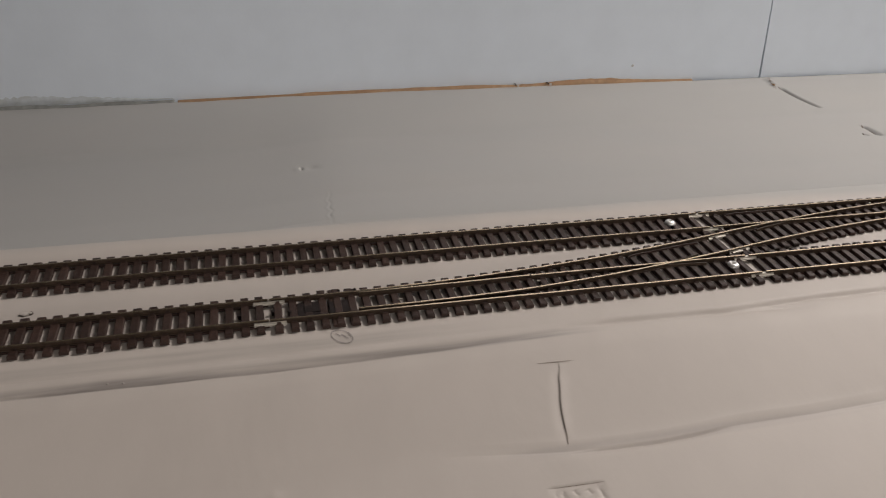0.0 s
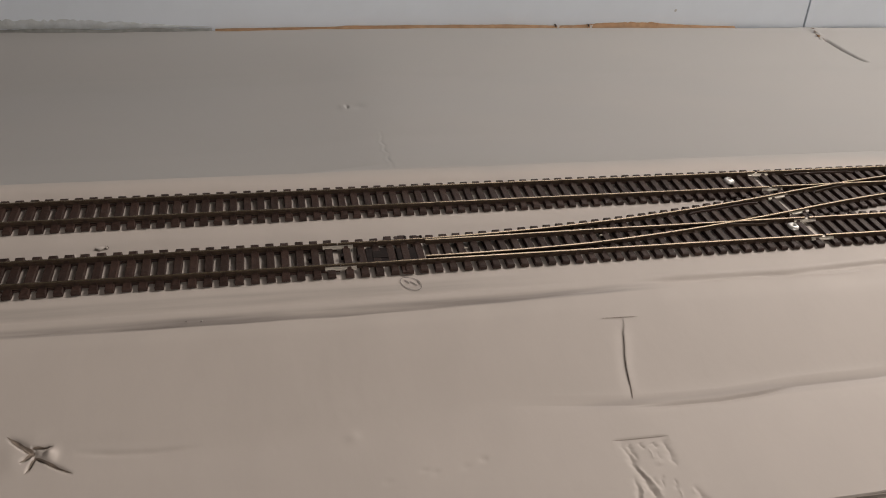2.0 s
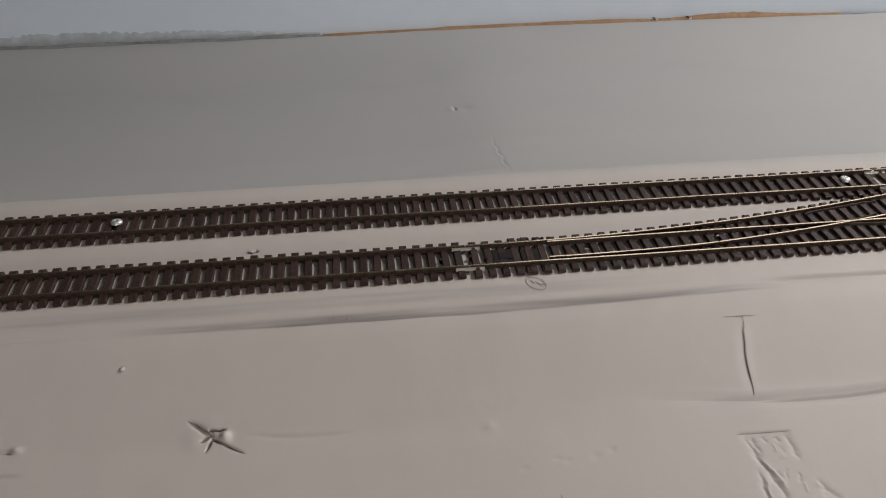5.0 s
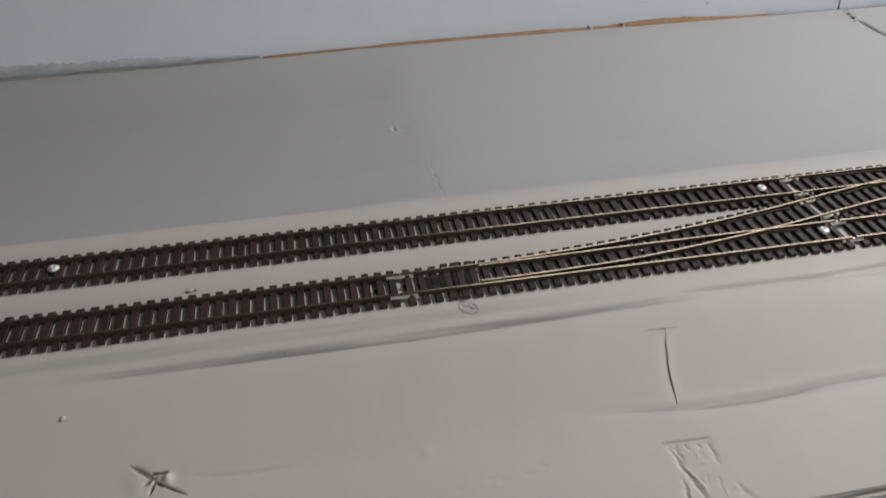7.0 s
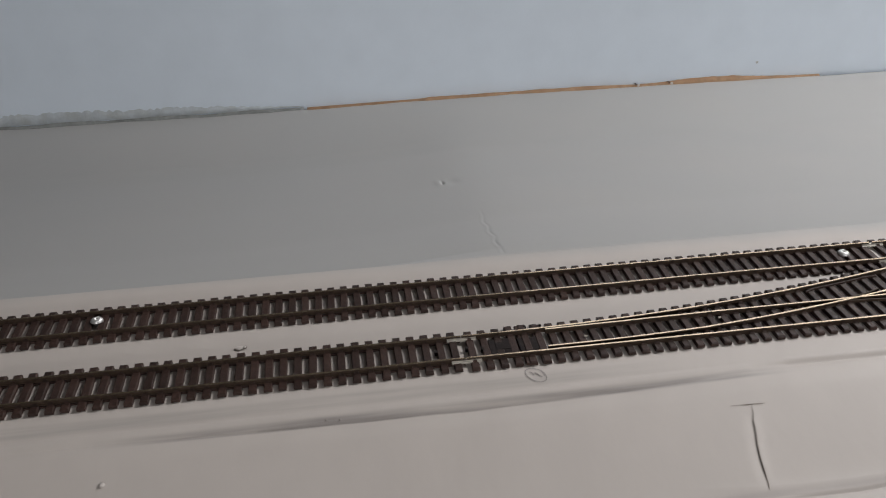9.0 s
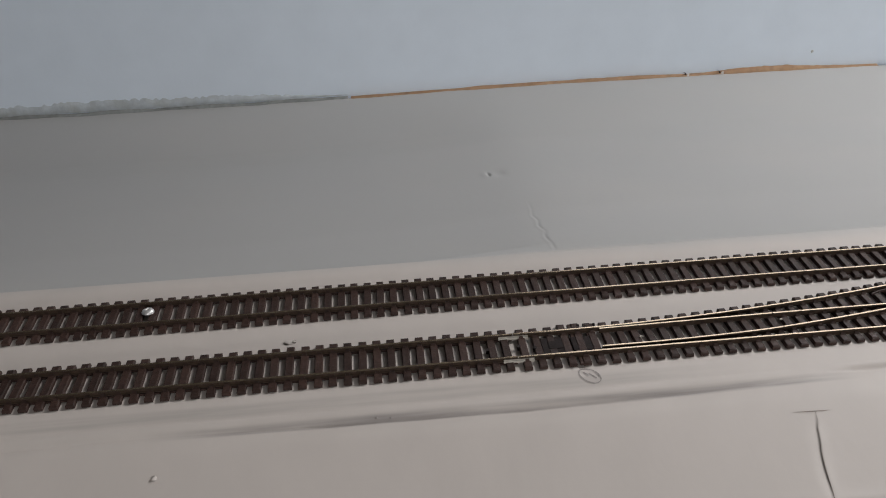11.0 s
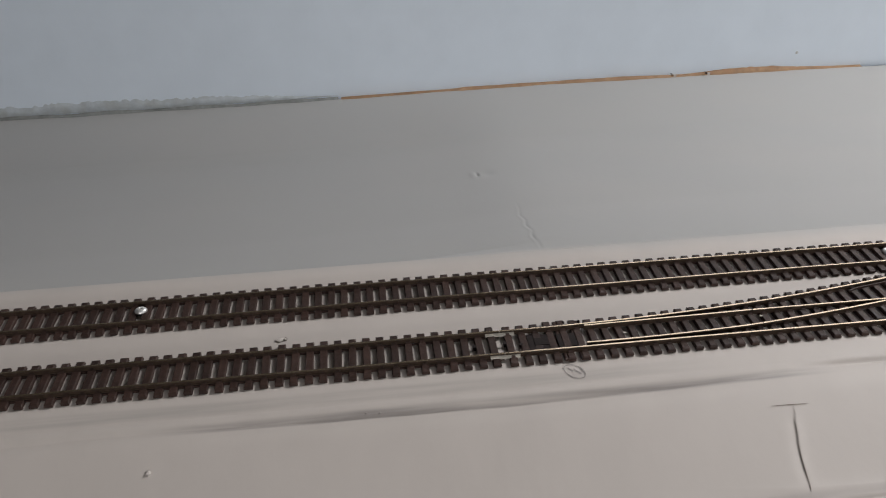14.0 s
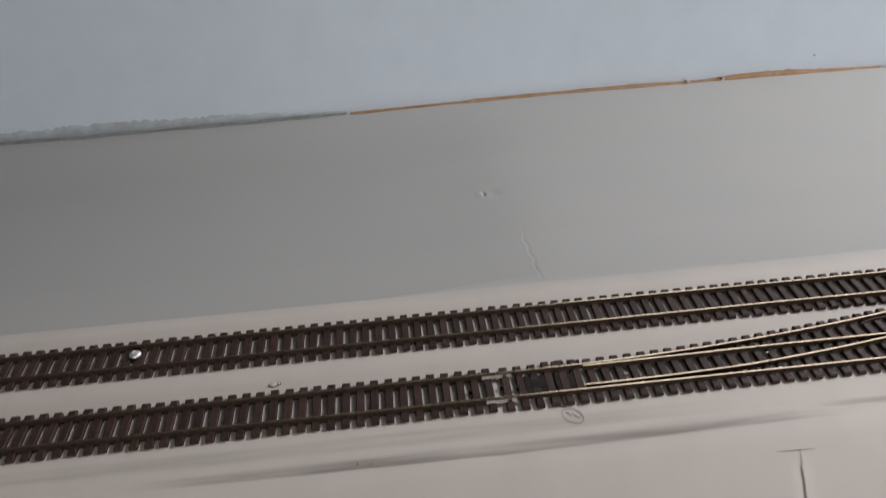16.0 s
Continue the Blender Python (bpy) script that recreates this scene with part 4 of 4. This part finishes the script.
# ---- blobs and fixings painted over ----
def blob(name, label, category, x, y, z, rx, ry, h, mat, seed):
    bm = bmesh.new()
    bmesh.ops.create_icosphere(bm, subdivisions=3, radius=1.0)
    for v in bm.verts:
        k = 1 + 0.28 * noise.noise(v.co * 1.7 + Vector((seed, 0, 0)))
        v.co = Vector((v.co.x * rx * k, v.co.y * ry * k, max(-0.15, v.co.z) * h * k))
    me = bpy.data.meshes.new(name)
    bm.to_mesh(me)
    bm.free()
    me.materials.append(mat)
    me.polygons.foreach_set("use_smooth", [True] * len(me.polygons))
    ob = new(name, me)
    ob.location = (x, y, z)
    return tagged(ob, label, category)


blob("paint_lump", "thick lump of white paint beside the track", "paint lump", 0.0770, -0.0300, 0.0002, 0.0024, 0.0016, 0.0007, CARD, 1)
plug = empty("tilted_screw", "small grey screw head standing in white paint", "screw", "painted-over screws", (0.0800, -0.0300, 0.0))
bm = bmesh.new()
bmesh.ops.create_cone(bm, cap_ends=True, segments=14, radius1=0.0009, radius2=0.0007, depth=0.0007, matrix=pose(0, 0, 0.0008, 30, 10, 0))
bmesh.ops.bevel(bm, geom=bm.edges[:], offset=0.0002, segments=1, affect="EDGES")
part("head", bm, CARD, plug)
bm = bmesh.new()
bmesh.ops.create_cone(bm, cap_ends=True, segments=10, radius1=0.0008, radius2=0.0009, depth=0.0016, matrix=pose(0, 0.0005, 0.0001, 30, 10, 0))
part("shank", bm, TARNISH, plug)
blob("painted_screw", "painted-over screw head standing out of the cardboard", "screw", 0.0243, -0.1070, float(deck_height(np.array([0.0243]), np.array([-0.1070]))[0]), 0.0014, 0.0013, 0.0010, CARD, 3)


for sx, sy in ((0.1200, -0.0848), (0.1264, -0.0852)):
    sz = float(deck_height(np.array([sx]), np.array([sy]))[0])
    blob("paint_speck", "tiny raised speck of white paint on the deck", "paint speck", sx, sy, sz, 0.0006, 0.0005, 0.0004, CARD, sx * 50)


# pencil ring with a stroke in it
def pencil(points, width=0.00021):
    verts, faces = [], []
    P = [Vector((*p, 0)) for p in points]
    for i, p in enumerate(P):
        d = (P[min(i + 1, len(P) - 1)] - P[max(i - 1, 0)]).normalized()
        s = Vector((-d.y, d.x, 0)) * width
        for q in (p - s, p + s):
            z = float(deck_height(np.array([q.x]), np.array([q.y]))[0])
            verts.append((q.x, q.y, z + 0.00025))
    for i in range(len(P) - 1):
        faces.append((2 * i, 2 * i + 2, 2 * i + 3, 2 * i + 1))
    return mesh_object("line", verts, faces, PENCIL)


mark = empty("pencil_mark", "hand-drawn pencil ring with a scribble on the deck", "pencil mark")
ring = []
for i in range(44):
    a = i * 2 * math.pi / 38
    r = 1 + 0.05 * math.sin(a * 2.3) + 0.004 * i
    ring.append((0.2222 + 0.0042 * r * math.cos(a), -0.0718 + 0.0040 * r * math.sin(a) - 0.0016 * r * math.cos(a)))
adopt(pencil(ring), mark, "pencil ring")
for stroke in ([(0.2196, -0.0696), (0.2208, -0.0709), (0.2216, -0.0722)], [(0.2222, -0.0706), (0.2236, -0.0722), (0.2252, -0.0738)]):
    adopt(pencil(stroke, 0.0003), mark, "pencil stroke")


# small nails at the wall's foot
def wall_nail(x):
    nail = empty("nail", "small nail at the foot of the wall with a white chip", "nail", "wall nails", (x, wall_y(x) - 0.004, -0.1240))
    bm = bmesh.new()
    bmesh.ops.create_cone(bm, cap_ends=True, segments=10, radius1=0.0011, radius2=0.0011, depth=0.0008, matrix=pose(-0.0015, -0.002, 0.0015, 75, 0, 0))
    part("head", bm, BLACK, nail)
    bm = bmesh.new()
    bmesh.ops.create_cone(bm, cap_ends=True, segments=8, radius1=0.0005, radius2=0.0005, depth=0.006, matrix=pose(-0.0015, 0.001, 0.0022, 75, 0, 0))
    part("shank", bm, BLACK, nail)
    bm = box_bm(0.0002, 0.0032, -0.004, -0.0028, -0.0005, 0.0028, 0.0003)
    part("chip", bm, DIRTWHITE, nail, "white paint chip")


wall_nail(0.534)
wall_nail(0.580)
spot = bmesh.new()
bmesh.ops.create_cone(spot, cap_ends=True, segments=12, radius1=0.0019, radius2=0.0014, depth=0.0006, matrix=pose(0.702, wall_y(0.702) - 0.0003, -0.1035, 90, 0, 0))
me = bpy.data.meshes.new("wall_mark")
spot.to_mesh(me)
me.materials.append(GREY)
tagged(new("wall_mark", me), "small grey filled hole in the blue wall", "filled hole")


# torn brown flakes at the head of the long slit
flakes = empty("torn_flakes", "small torn brown cardboard flakes at a slit by the wall", "cardboard flakes")
for fx, fy, size, turn in ((0.889, 0.548, 0.006, 20), (0.897, 0.566, 0.005, 70), (0.905, 0.585, 0.007, 130), (0.8835, 0.534, 0.004, 200)):
    zf = float(back_height(np.array([fx]), np.array([fy]))[0])
    bm = bmesh.new()
    ring_v = [bm.verts.new((size * r * math.cos(a), size * r * math.sin(a), 0.0006 * math.sin(3 * a))) for a, r in ((0.2, 1.0), (1.3, 0.5), (2.2, 0.9), (3.4, 0.45), (4.4, 0.8), (5.4, 0.55))]
    bm.faces.new(ring_v)
    bmesh.ops.solidify(bm, geom=bm.faces[:], thickness=0.0005)
    bmesh.ops.transform(bm, matrix=pose(fx, fy, zf + 0.0014, 18, 10, turn), verts=bm.verts[:])
    part("flake", bm, RAW if size > 0.0045 else DIRTWHITE, flakes)

# paint runs across the open front edge
runs = empty("paint_runs", "small runs of cream paint over the cardboard edge", "paint runs")
run_rng = random.Random(9)
for px in (0.2032, 0.2544, 0.3017, 0.3061, 0.3727):
    bm = bmesh.new()
    bmesh.ops.create_icosphere(bm, subdivisions=2, radius=1.0)
    w, h, z = run_rng.uniform(0.0003, 0.0006), run_rng.uniform(0.0006, 0.0016), EDGE_Z + run_rng.uniform(-0.0026, -0.0012)
    for v in bm.verts:
        k = 1 + 0.4 * noise.noise(v.co * 1.5 + Vector((px * 99, 0, 0)))
        v.co = Vector((px + v.co.x * w * k, EDGE_Y - 0.0002 + v.co.y * 0.0006 * k, z + v.co.z * h * k))
    for f in bm.faces:
        f.smooth = True
    part("run", bm, CARD, runs)
